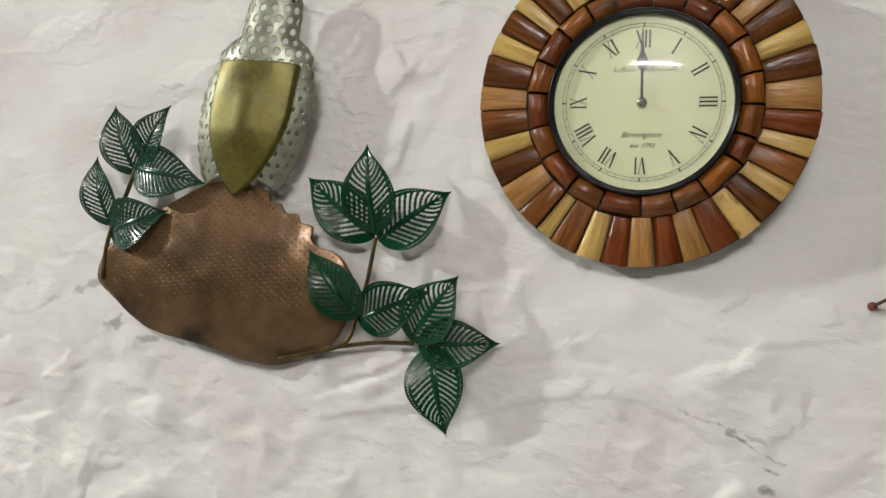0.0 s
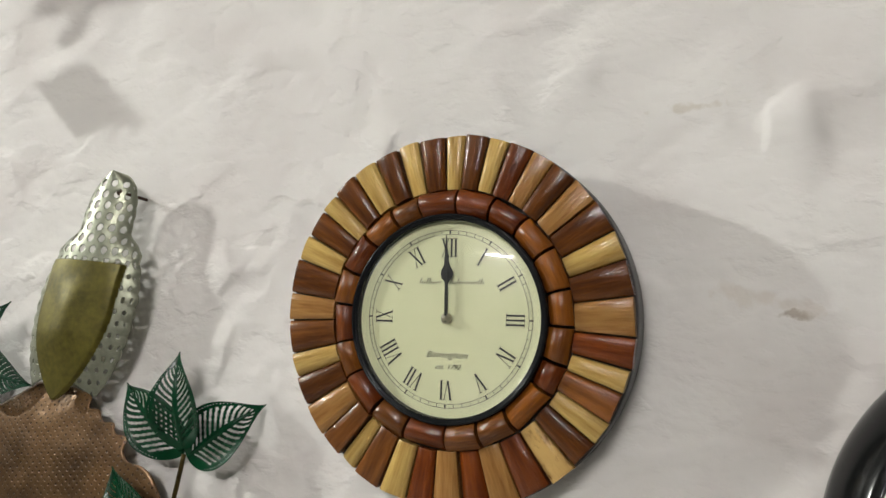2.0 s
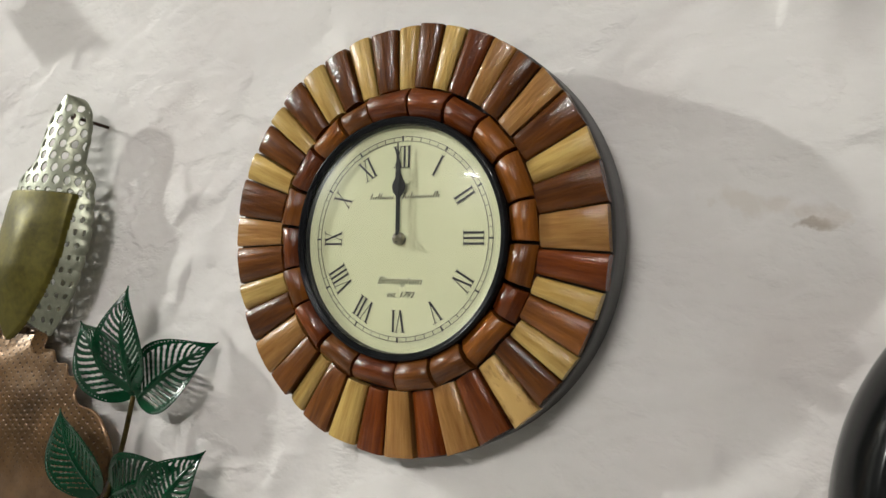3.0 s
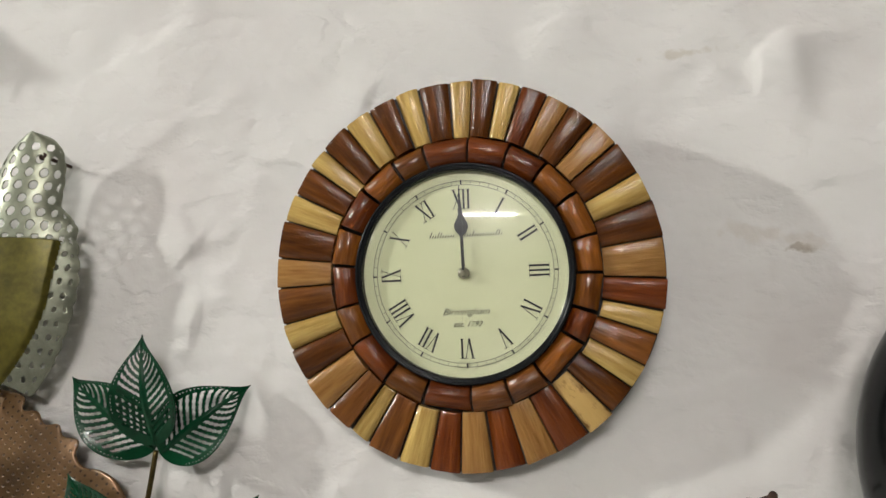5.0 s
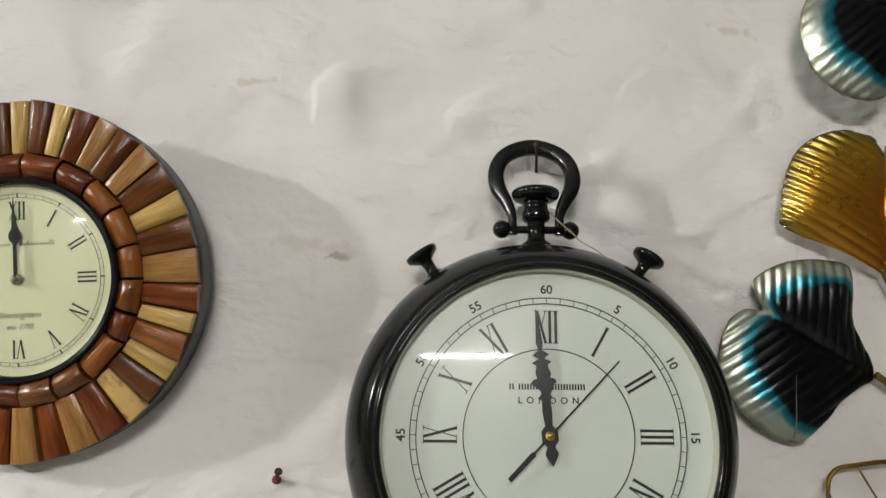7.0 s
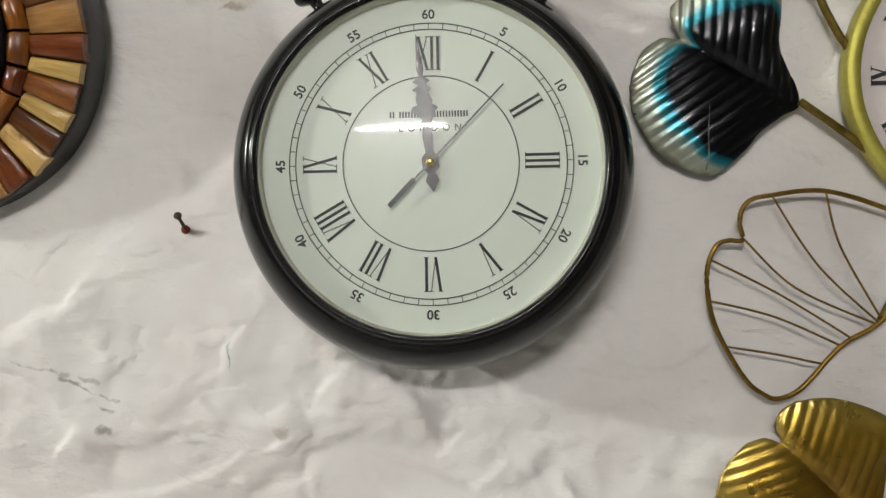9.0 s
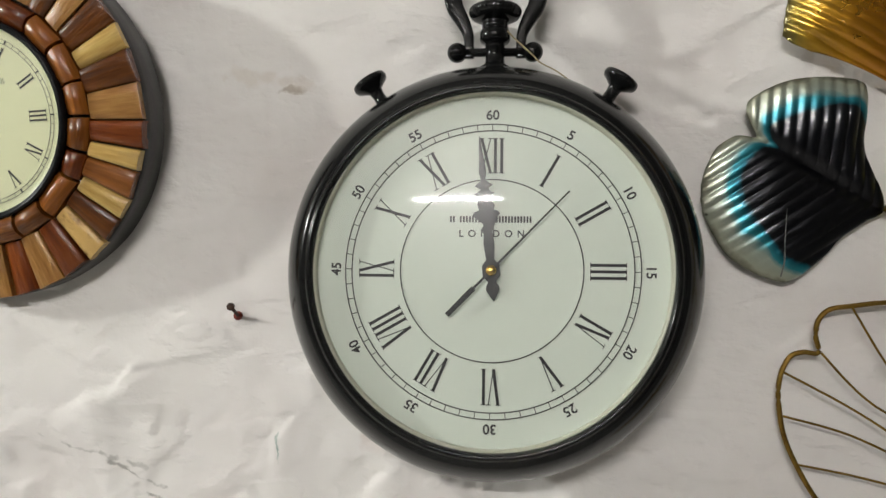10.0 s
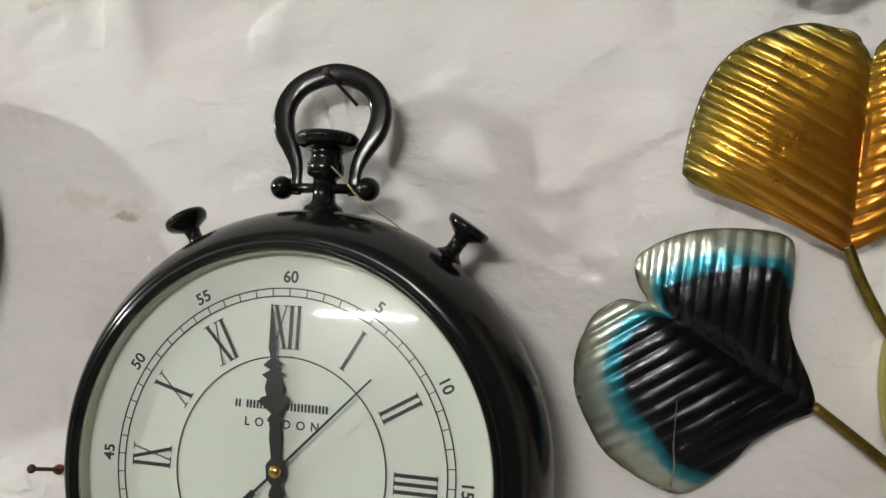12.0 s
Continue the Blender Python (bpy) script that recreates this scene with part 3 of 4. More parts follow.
def tube_light(m):
    """A fluorescent batten: housing, lit tube and two end caps."""
    t = thing("tube_light", m, "white fluorescent tube light with its lit tube", "lamp")
    bm = bmesh.new()
    box(bm, -0.61, 0.61, -0.03, 0.03, 0.0, 0.045)
    bmesh.ops.bevel(bm, geom=bm.edges[:], offset=0.006, segments=2, affect="EDGES")
    part("housing", bm, FITTING, t)
    part("lit_tube", tube([Vector((-0.58, 0, 0.068)), Vector((0.58, 0, 0.068))], 0.014, 16), TUBE_LIT, t, "glowing glass tube")
    for s in (-1, 1):
        bm = bmesh.new()
        box(bm, s * 0.595 - 0.015, s * 0.595 + 0.015, -0.018, 0.018, 0.0455, 0.088)
        part("end_cap", bm, FITTING, t)
    return t


# on the opposite wall, high up, facing the plaster wall
tube_light(pose(-0.05, BACK, 2.78, -90, 0, 0))


def bulb_lamp():
    """The bare bulb high on the other side, in a holder that hangs from the ceiling."""
    x, y, z = BULB
    t = thing("bulb_lamp", pose(x, y - 0.05, z + 0.1), "round white lamp hanging from the ceiling on a cord", "lamp")
    part("cord", tube([Vector((0, 0, 0.05)), Vector((0, 0, TOP - z - 0.1))], 0.003, 8), CASE_BLACK, t)
    part("holder", lathe([(0, 0.055), (0.02, 0.05), (0.022, 0.0), (0.0, 0.0)], 24), FITTING, t)
    return t


bulb_lamp()


# ---- the wooden wall clock ----
STAVES = [-2.4, 4.5, 12.4, 19.5, 27.7, 34.8, 43.3, 52, 62.3, 71.4, 82, 93.7, 103, 110, 119.3, 126.4, 135.3, 144.1, 154.3, 163.8, 173.3, 183.1, 192.5, 201.7, 211.9, 218.6, 227.5, 238.5, 248.4, 256.6, 267.8, 277.2, 288.7, 297.3, 306.9, 313.6, 323, 331.6, 340.3, 348]
STAVE_WOOD = "LDLRTDTDLDTRLMLDKRTRTRLMLMTDLMTDLDLDLDLD"
BLOCKS = [4.4, 22.2, 39.7, 57, 76, 92, 108.8, 122.7, 144, 161, 178.3, 199.9, 218.9, 239.2, 256.7, 275.5, 293, 311.6, 329, 344]
BLOCK_WOOD = "RROOOOROMMRMROROROMR"


STAVE_CUTS = [(-1.0, 1.0), (-0.90, 0.42), (-0.50, 0.06), (0.42, 0.0), (0.88, 0.45), (1.0, 1.0)]
STAVE_ROWS = [(0.0, 0.9), (0.05, 0.1), (0.5, 0.0), (0.95, 0.1), (1.0, 1.0)]
BLOCK_CUTS = [(-1.0, 0.9), (-0.93, 0.15), (0.0, 0.0), (0.93, 0.15), (1.0, 0.9)]
BLOCK_ROWS = [(0.0, 1.0), (0.10, 0.62), (0.36, 0.05), (0.66, 0.0), (0.90, 0.55), (1.0, 1.0)]


def wood_piece(span, r0, r1, z0, z1, belly, ends, across, along, lean=0.0, skew=0.0):
    """A stave or block between two radii, its long axis along y: planed facets across and along, plain flanks."""
    half = radians(span) / 2
    verts, faces = [], []
    for f, fall in along:
        r = r0 + (r1 - r0) * f
        for t, drop in across:
            a = half * t
            rr = (r + skew * t * f) * math.cos(half) / math.cos(a)
            verts.append((rr * math.sin(a), rr * math.cos(a), z1 - lean * t - belly * drop - ends * fall))
    n, rows = len(across), len(along) - 1
    faces += [(j * n + i, j * n + i + 1, (j + 1) * n + i + 1, (j + 1) * n + i) for j in range(rows) for i in range(n - 1)]
    rim = [i for i in range(n)] + [j * n + n - 1 for j in range(1, rows + 1)] + [rows * n + i for i in range(n - 2, -1, -1)] + [j * n for j in range(rows - 1, 0, -1)]
    m, k = len(rim), len(verts)
    verts += [verts[i] for i in rim] + [(verts[i][0], verts[i][1], z0) for i in rim]
    faces += [(k + (i + 1) % m, k + i, k + m + i, k + m + (i + 1) % m) for i in range(m)]
    me = mesh("piece", verts, faces)
    for p in me.polygons:
        p.use_smooth = p.index < rows * (n - 1)
    return me


def hand(outline, z0, z1):
    bm = bmesh.new()
    prism(bm, outline, z0, z1)
    return bm


def mirrored(pairs):
    """A closed outline from half widths and heights, the same on both sides of the y axis."""
    return [(w, y) for w, y in pairs] + [(-w, y) for w, y in pairs[::-1] if w > 1e-6]


def wooden_clock():
    t = thing("wall_clock", pose(0.0015, -0.0045, 1.7445, 96.8, 0, -2.5) @ pose(0, 0, 0, 0, 0, 3.2), "round wall clock framed in pale and dark varnished wood staves", "wall clock")
    part("case", lathe([(0, 0.0), (0.1525, 0.0), (0.1558, 0.003), (0.1562, 0.028), (0.1560, 0.0330), (0.1553, 0.0336), (0.150, 0.0332), (0, 0.0305)], 120), CASE_BLACK, t, "dark painted wooden back case")
    rng = random.Random(4)
    for k, a in enumerate(STAVES):
        b = STAVES[(k + 1) % 40] + (360 if k == 39 else 0)
        out, high = 0.1556 + rng.uniform(-0.0008, 0.0008), 0.0416 + rng.uniform(-0.0016, 0.0016)
        flat = STAVE_WOOD[k] in "TOM" and rng.random() < 0.5
        me = wood_piece(b - a - rng.uniform(0.35, 0.85), 0.1095 + rng.uniform(-0.0006, 0.0008), out, 0.0306, high, 0.0014 if flat else rng.uniform(0.0024, 0.0036), 0.0007, STAVE_CUTS, STAVE_ROWS, rng.uniform(-0.0011, 0.0011), rng.uniform(-0.0005, 0.0005))
        part("stave", me, WOODS[STAVE_WOOD[k]], t, m=pose(0, 0, 0, 0, 0, -(a + b) / 2))
    for k, a in enumerate(BLOCKS):
        b = BLOCKS[(k + 1) % 20] + (360 if k == 19 else 0)
        me = wood_piece(b - a - rng.uniform(0.9, 1.9), 0.0880 + rng.uniform(-0.0004, 0.0012), 0.1086 + rng.uniform(-0.0007, 0.0007), 0.0306, 0.0468 + rng.uniform(-0.0014, 0.0014), 0.0013, 0.0062, BLOCK_CUTS, BLOCK_ROWS, rng.uniform(-0.0007, 0.0007))
        part("block", me, BLOCK_WOODS[BLOCK_WOOD[k]], t, m=pose(0, 0, 0, 0, 0, -(a + b) / 2))
    part("bezel", lathe([(0.0884, 0.0306), (0.0882, 0.0435), (0.0874, 0.0462), (0.0862, 0.0470), (0.0851, 0.0464), (0.0846, 0.0454), (0.0841, 0.0458), (0.0831, 0.0453), (0.0824, 0.0436), (0.0822, 0.0365), (0.0828, 0.0306)], 128, True), BEZEL, t, "black ringed bezel")
    dial = part("dial", facet(lathe([(0, 0.0378), (0.0824, 0.0378), (0.0824, 0.0350), (0, 0.0350)], 96)), CREAM, t, "cream printed dial")
    z = 0.0380
    for k, name in enumerate(ROMANS):
        part("numeral", roman(name, 0.0158, 0.92), INK, dial, m=about(30 * k, 0.0595, z))
        bm = bmesh.new()
        box(bm, -0.0006, 0.0006, -0.0017, 0.0017, 0, 0.0003)
        part("hour_mark", bm, INK, dial, m=about(30 * k, 0.0730, z))
    for r in (0.0708, 0.0740):
        part("minute_ring", dial_ring(r, r + 0.0003, z), FAINT_INK, dial)
    bm = bmesh.new()
    for k in range(60):
        a = radians(6 * k)
        m = about(6 * k, 0.0725, z) @ Matrix.Diagonal((0.0003, 0.0031, 0.0003, 1))
        bmesh.ops.create_cube(bm, size=1, matrix=m)
    part("minute_mark", bm, FAINT_INK, dial)
    bm = bmesh.new()
    rng = random.Random(2)
    for x0, n in ((-0.0270, 7), (0.0010, 10)):
        for k in range(n * 3 // 2):
            x = x0 + k * 0.0021
            h = 0.0046 if k == 0 or rng.random() < 0.18 else 0.0021
            prism(bm, [(x, -0.0010), (x + 0.0006, -0.0010), (x + 0.0006 + 0.4 * h, h - 0.0010), (x + 0.4 * h, h - 0.0010)], 0, 0.0002)
    part("maker_mark", bm, FAINT_INK, dial, m=pose(0, 0.0300, z))
    part("lettering", letters("Birmingham", 0.0078, 0.45, bold=-0.00008), INK, dial, m=pose(0, -0.0305, z))
    part("lettering", letters("est. 1792", 0.0062, 0.45, bold=-0.00005), INK, dial, m=pose(0.001, -0.0405, z))
    part("hour_hand", hand(mirrored([(0.0013, 0.0), (0.0012, 0.0290), (0.0022, 0.0308), (0.0045, 0.0335), (0.0056, 0.0368), (0.0052, 0.0398), (0.0034, 0.0430), (0.0018, 0.0470), (0.0004, 0.0560), (0.0, 0.0565)]), 0.0408, 0.0413), HAND_BLACK, t, m=pose(0, 0, 0, 0, 0, 1.0))
    part("minute_hand", hand(mirrored([(0.0010, -0.003), (0.0010, 0.028), (0.0013, 0.034), (0.0017, 0.045), (0.0016, 0.050), (0.0007, 0.062), (0.0002, 0.0700), (0.0, 0.0702)]), 0.0425, 0.0430), HAND_BLACK, t, m=pose(0, 0, 0, 0, 0, 1.0))
    part("hub", lathe([(0, 0.0378), (0.0046, 0.0378), (0.0046, 0.0418), (0.0036, 0.0428), (0.0022, 0.0430), (0.0021, 0.0458), (0.0016, 0.0463), (0, 0.0463)], 32), STEEL, t, "small metal hand pin")
    dome = [(0.0823 * k / 20, 0.0442 + 0.0110 * (1 - (k / 20) ** 2)) for k in range(21)]
    g = part("glass", lathe(dome + [(r, z - 0.0014) for r, z in dome[::-1]], 96), GLASS, t, "domed clear glass")
    g.visible_shadow = False
    return t


wooden_clock()


# ---- the pocket-watch wall clock ----
def knob(profile, seg=40):
    return lathe(profile, seg)


def pocket_clock():
    t = thing("pocket_watch_clock", pose(0.4480, -0.012, 1.6130, 87.5, 0, 0.5), "large glossy black wall clock shaped like a pocket watch", "wall clock")
    part("case", lathe([(0, 0.004), (0.107, 0.004), (0.120, 0.0055), (0.133, 0.0105), (0.1475, 0.0150), (0.1573, 0.0220), (0.1624, 0.0295), (0.1640, 0.0375), (0.1635, 0.0465), (0.1611, 0.0565), (0.1568, 0.0665), (0.1510, 0.0755), (0.1455, 0.0820), (0.1416, 0.0845), (0.1406, 0.0842), (0.1396, 0.0854), (0.1378, 0.0884), (0.1360, 0.0888), (0.1348, 0.0876), (0.1341, 0.083), (0.1340, 0.060), (0, 0.058)], 160), LACQUER, t, "glossy black rounded metal case")
    part("inner_rim", lathe([(0.1339, 0.0835), (0.1325, 0.0815), (0.1322, 0.0715), (0.1339, 0.0715)], 128, True), DIAL_EDGE, t, "pale ring inside the rim")
    dial = part("dial", facet(lathe([(0, 0.0750), (0.1335, 0.0750), (0.1335, 0.0730), (0, 0.0730)], 128)), WHITE_DIAL, t, "white printed dial")
    z = 0.0752
    for k, name in enumerate(ROMANS):
        part("numeral", roman(name, 0.0268, 0.69, 1.15), INK, dial, m=about(30 * k, 0.0868, z))
    for k in range(12):
        part("minute_number", letters(str(5 * k or 60), 0.0102, bold=0.00022), INK, dial, m=about(30 * k, 0.1176, z))
    for r in (0.1055, 0.1104):
        part("minute_ring", dial_ring(r, r + 0.0008, z, seg=160), FAINT_INK, dial)
    part("inner_ring", dial_ring(0.0683, 0.0691, z, seg=160), FAINT_INK, dial)
    bm = bmesh.new()
    for k in range(60):
        m = about(6 * k, 0.1082, z) @ Matrix.Diagonal((0.0006, 0.0050, 0.0003, 1))
        bmesh.ops.create_cube(bm, size=1, matrix=m)
    part("minute_mark", bm, FAINT_INK, dial)
    bm = bmesh.new()
    for x0, x1 in ((-0.0315, -0.0262), (-0.0240, -0.0030), (0.0008, 0.0315)):
        x = x0
        while x < x1 - 0.001:
            box(bm, x, x + 0.0013, -0.0024, 0.0024, 0, 0.0002)
            x += 0.0023
    part("address_bars", bm, FAINT_INK, dial, m=pose(0, 0.0385, z))
    part("lettering", letters("LONDON", 0.0074, spacing=1.9, bold=0.00012), FAINT_INK, dial, m=pose(0.0, 0.0275, z))
    ornate = mirrored([(0.0, -0.0235), (0.0022, -0.0200), (0.0052, -0.0145), (0.0045, -0.0115), (0.0030, -0.0085), (0.0066, -0.0040), (0.0066, 0.0040), (0.0030, 0.0080), (0.0040, 0.0200), (0.0030, 0.0290), (0.0052, 0.0305), (0.0022, 0.0345), (0.0105, 0.0420), (0.0085, 0.0445), (0.0050, 0.0455), (0.0060, 0.0500), (0.0045, 0.0555), (0.0078, 0.0580), (0.0020, 0.0610), (0.0068, 0.0640), (0.0015, 0.0680), (0.0028, 0.0740), (0.0018, 0.0850), (0.0004, 0.1010), (0.0, 0.1015)])
    part("minute_hand", hand(ornate, 0.0782, 0.0788), HAND_BLACK, t, m=pose(0, 0, 0, 0, 0, 5.6))
    short = mirrored([(0.0, -0.012), (0.0046, -0.0030), (0.0048, 0.0030), (0.0026, 0.0070), (0.0034, 0.0190), (0.0024, 0.0300), (0.0066, 0.0395), (0.0036, 0.0440), (0.0052, 0.0490), (0.0030, 0.0530), (0.0016, 0.0600), (0.0, 0.0680)])
    part("hour_hand", hand(short, 0.0762, 0.0768), HAND_BLACK, t, m=pose(0, 0, 0, 0, 0, 3.4))
    bm = bmesh.new()
    prism(bm, [(0.0009, -0.020), (0.0006, 0.083), (-0.0006, 0.083), (-0.0009, -0.020)], 0.0800, 0.0804)
    prism(bm, [(0.0019, -0.047), (0.0021, -0.0185), (-0.0021, -0.0185), (-0.0019, -0.047)], 0.0799, 0.0805)
    part("second_hand", bm, HAND_BLACK, t, "thin black second hand", m=pose(0, 0, 0, 0, 0, -44))
    part("hub", lathe([(0, 0.0725), (0.0042, 0.0725), (0.0042, 0.0800), (0.0036, 0.0812), (0.0024, 0.0822), (0, 0.0824)], 32), BRASS, t, "small brass hub")
    dome = [(0.1338 * k / 24, 0.0838 + 0.0140 * (1 - (k / 24) ** 2)) for k in range(25)]
    g = part("glass", lathe(dome + [(r, z - 0.0018) for r, z in dome[::-1]], 128), GLASS, t, "domed clear glass")
    g.visible_shadow = False
    # the winding crown above, on the rim's middle line
    mid = 0.031
    up = pose(0, 0.0015, mid, -90, 0, 0)
    part("crown_stem", lathe([(0, 0.150), (0.0135, 0.150), (0.0140, 0.1625), (0.0128, 0.1655), (0.0098, 0.1672), (0.0080, 0.1700), (0.0076, 0.1760), (0.0082, 0.1850), (0.0112, 0.1865), (0.0125, 0.1885), (0.0125, 0.1945), (0.0112, 0.1965), (0.0105, 0.2020), (0.0120, 0.2035), (0.0, 0.2040)], 48), LACQUER, t, m=up)
    seg = 96
    prof = [(0.0, 0.2045), (0.0150, 0.2050), (0.0195, 0.2075), (0.0212, 0.2105), (0.0212, 0.2135), (0.0195, 0.2155), (0.0120, 0.2165), (0.0, 0.2168)]
    me = lathe(prof, seg)
    for v in me.vertices:
        r = math.hypot(v.co.x, v.co.y)
        if r > 0.0185:
            s = 1 + 0.022 * math.cos(36 * math.atan2(v.co.y, v.co.x))
            v.co.x, v.co.y = v.co.x * s, v.co.y * s
    part("crown", me, LACQUER, t, "ridged black winding crown", m=up)
    part("cross_pin", tube([Vector((-0.028, 0.1800, mid)), Vector((0.028, 0.1800, mid))], 0.0036, 14), LACQUER, t)
    for s in (-1, 1):
        part("pin_ball", lathe([(0.0082 * math.sin(math.pi * k / 14), -0.0082 * math.cos(math.pi * k / 14)) for k in range(15)], 28), LACQUER, t, m=pose(s * 0.0310, 0.1800, mid))
    half = [(0.0212, 0.170), (0.0212, 0.181), (0.0224, 0.193), (0.0276, 0.206), (0.0334, 0.218), (0.0356, 0.231), (0.0330, 0.2440), (0.0258, 0.2545), (0.0140, 0.2615)]
    line = [(x, y) for x, y in half] + [(0, 0.2645)] + [(-x, y) for x, y in half[::-1]]
    line = spline([(x, 0.1735 + (y - 0.168) * 0.915, mid - max(0, (y - 0.18)) * 0.10) for x, y in line], 7)
    rad = [0.0040 + 0.0033 * smooth_step(0.185, 0.225, p.y) for p in line]
    part("bow", tube(line, rad, 24, flat=0.60, square=1.7), LACQUER, t, "black stirrup-shaped hanging bow")
    for ang in (-33.5, 33.0):
        m = about(ang, 0, mid) @ pose(0, 0, 0, -90, 0, 0)
        part("push_button", knob([(0, 0.1500), (0.0095, 0.1500), (0.0098, 0.1640), (0.0070, 0.1662), (0.0054, 0.1680), (0.0050, 0.1730), (0.0056, 0.1780), (0.0100, 0.1810), (0.0140, 0.1835), (0.0150, 0.1860), (0.0146, 0.1885), (0.0110, 0.1892), (0.0, 0.1865)]), LACQUER, t, "black mushroom-shaped push button", m=m)
    return t


pocket_clock()


def nail(name, foot, head, r=0.0016, dust=False, label="rusty iron nail driven into the plaster"):
    d = Vector(head) - Vector(foot)
    m = Matrix.Translation(foot) @ d.to_track_quat("Z", "Y").to_matrix().to_4x4()
    t = thing(name, m, label, "nail")
    n = d.length
    part("shank", lathe([(0, -0.012), (r * 0.8, -0.012), (r, 0), (r, n), (0, n)], 12), RUST, t)
    part("nail_head", lathe([(0, n - 0.0012), (r * 2.1, n - 0.001), (r * 2.3, n), (r * 2.0, n + 0.0012), (0, n + 0.0016)], 16), RUST, t)
    if dust:
        part("washer", lathe([(0, 0.0), (0.0042, 0.0), (0.0036, 0.0034), (0.0, 0.0036)], 10), RED_RUST, t, "red crumbling plug")
    return t


nail("nail", (0.2215, -0.001, 1.5720), (0.2290, -0.039, 1.5825), 0.0015, True, "bent rusty nail with a red plug in the plaster")
nail("nail", (0.4545, -0.001, 1.8600), (0.4485, -0.042, 1.8725), 0.0013, False, "rusty nail that carries the black clock")
nail("nail", (-0.3790, -0.001, 1.8405), (-0.3800, -0.039, 1.8385), 0.0017, False, "dark nail that carries the metal mask")

twine = spline([(0.4585, -0.050, 1.8075), (0.4640, -0.048, 1.8020), (0.4720, -0.050, 1.7940), (0.4790, -0.052, 1.7870), (0.4850, -0.052, 1.7810), (0.4980, -0.050, 1.7745), (0.5100, -0.048, 1.7660)], 8)
ob = new("twine", tube(twine, 0.0006, 8))
ob.data.materials.append(TWINE)
tagged(ob, "loose end of thin pale twine on the black clock", "string")


# ---- the leaf clock ----
BLUE_OUTLINE = [(0, 0), (0.07, 0.12), (0.15, 0.3), (0.18, 0.47), (0.24, 0.66), (0.31, 0.77), (0.41, 0.81), (0.56, 0.83), (0.74, 0.82), (0.89, 0.75), (1.04, 0.65), (1.13, 0.53), (1.18, 0.41), (1.2, 0.23), (1.14, 0.08), (1.0, 0.0), (1.1, -0.06), (1.18, -0.16), (1.14, -0.29), (1.01, -0.46), (0.8, -0.61), (0.61, -0.69), (0.53, -0.64), (0.45, -0.5), (0.37, -0.34), (0.24, -0.21), (0.12, -0.13)]
GOLD_OUTLINE = [(0, 0), (0.03, 0.11), (0.12, 0.32), (0.2, 0.53), (0.26, 0.76), (0.31, 0.84), (0.38, 0.86), (0.61, 0.84), (0.81, 0.79), (0.96, 0.71), (1.08, 0.57), (1.16, 0.37), (1.15, 0.17), (1.11, 0.07), (1.0, 0.0), (1.09, -0.04), (1.15, -0.14), (1.13, -0.28), (1.05, -0.43), (0.89, -0.58), (0.72, -0.69), (0.55, -0.72), (0.43, -0.68), (0.32, -0.48), (0.21, -0.29), (0.09, -0.13)]
LEAF_OUTLINE = [(0, 0), (0.10, 0.09), (0.19, 0.27), (0.25, 0.58), (0.36, 0.80), (0.62, 0.885), (0.93, 0.79), (1.15, 0.50), (1.19, 0.24), (1.12, 0.07), (1.0, 0.0), (1.11, -0.05), (1.17, -0.13), (1.13, -0.31), (0.915, -0.53), (0.525, -0.67), (0.36, -0.43), (0.20, -0.20), (0.07, -0.05)]


def ginkgo(size, period, amp, outline, rings=44, steps=10, puff=0.012):
    """A fan-shaped leaf of thin embossed metal with its foot at the origin and its notch at (size, 0): two lobes, feathered ribs, a sunk middle line."""
    edge = spline([(a, b, 0) for a, b in outline], steps, True)
    c = Vector((0.55, 0, 0))
    verts, faces, rim = [], [], []
    n = len(edge)
    th = radians(64)
    for j in range(rings + 1):
        f = j / rings
        for p in edge:
            q = c + (p - c) * f
            a, b = q.x * size, q.y * size
            s = a * math.sin(th) - abs(b) * math.cos(th)
            fade = smooth_step(0.0, 0.25, f + abs(q.y))
            h = puff * (1 - f**3) * (0.4 + 0.6 * min(abs(q.y) * 2.2, 1)) + amp * (1.9 * abs(math.sin(math.pi * s / period)) ** 0.7 - 1.0) * fade * (0.40 + 0.60 * f**2)
            h -= 0.0045 * math.exp(-((b / 0.006) ** 2)) * (1 - 0.6 * f)
            h += 0.0022 * noise.noise(Vector((a * 30, b * 30, size * 90)))
            verts.append((a, b, h))
            r = math.hypot(q.x, q.y)
            rim.append(f * min(r / 0.85, 1.0) ** 1.5 if r < 0.85 else f)
    for j in range(rings):
        for i in range(n):
            k = (i + 1) % n
            faces.append((j * n + i, j * n + k, (j + 1) * n + k, (j + 1) * n + i)[::-1])
    me = mesh("leaf", verts, faces)
    at = me.attributes.new("rim", "FLOAT", "POINT")
    at.data.foreach_set("value", rim)
    return me


def fan_place(foot, notch, y, tip=0.0):
    """The pose of a fan leaf on the wall from its foot and its notch (x, z)."""
    a = math.degrees(math.atan2(notch[1] - foot[1], notch[0] - foot[0]))
    size = math.dist(foot, notch)
    return size, pose(foot[0], y, foot[1], 90, 0, 0) @ pose(0, 0, 0, 0, 0, a) @ pose(0, 0, 0, 0, tip, 0)


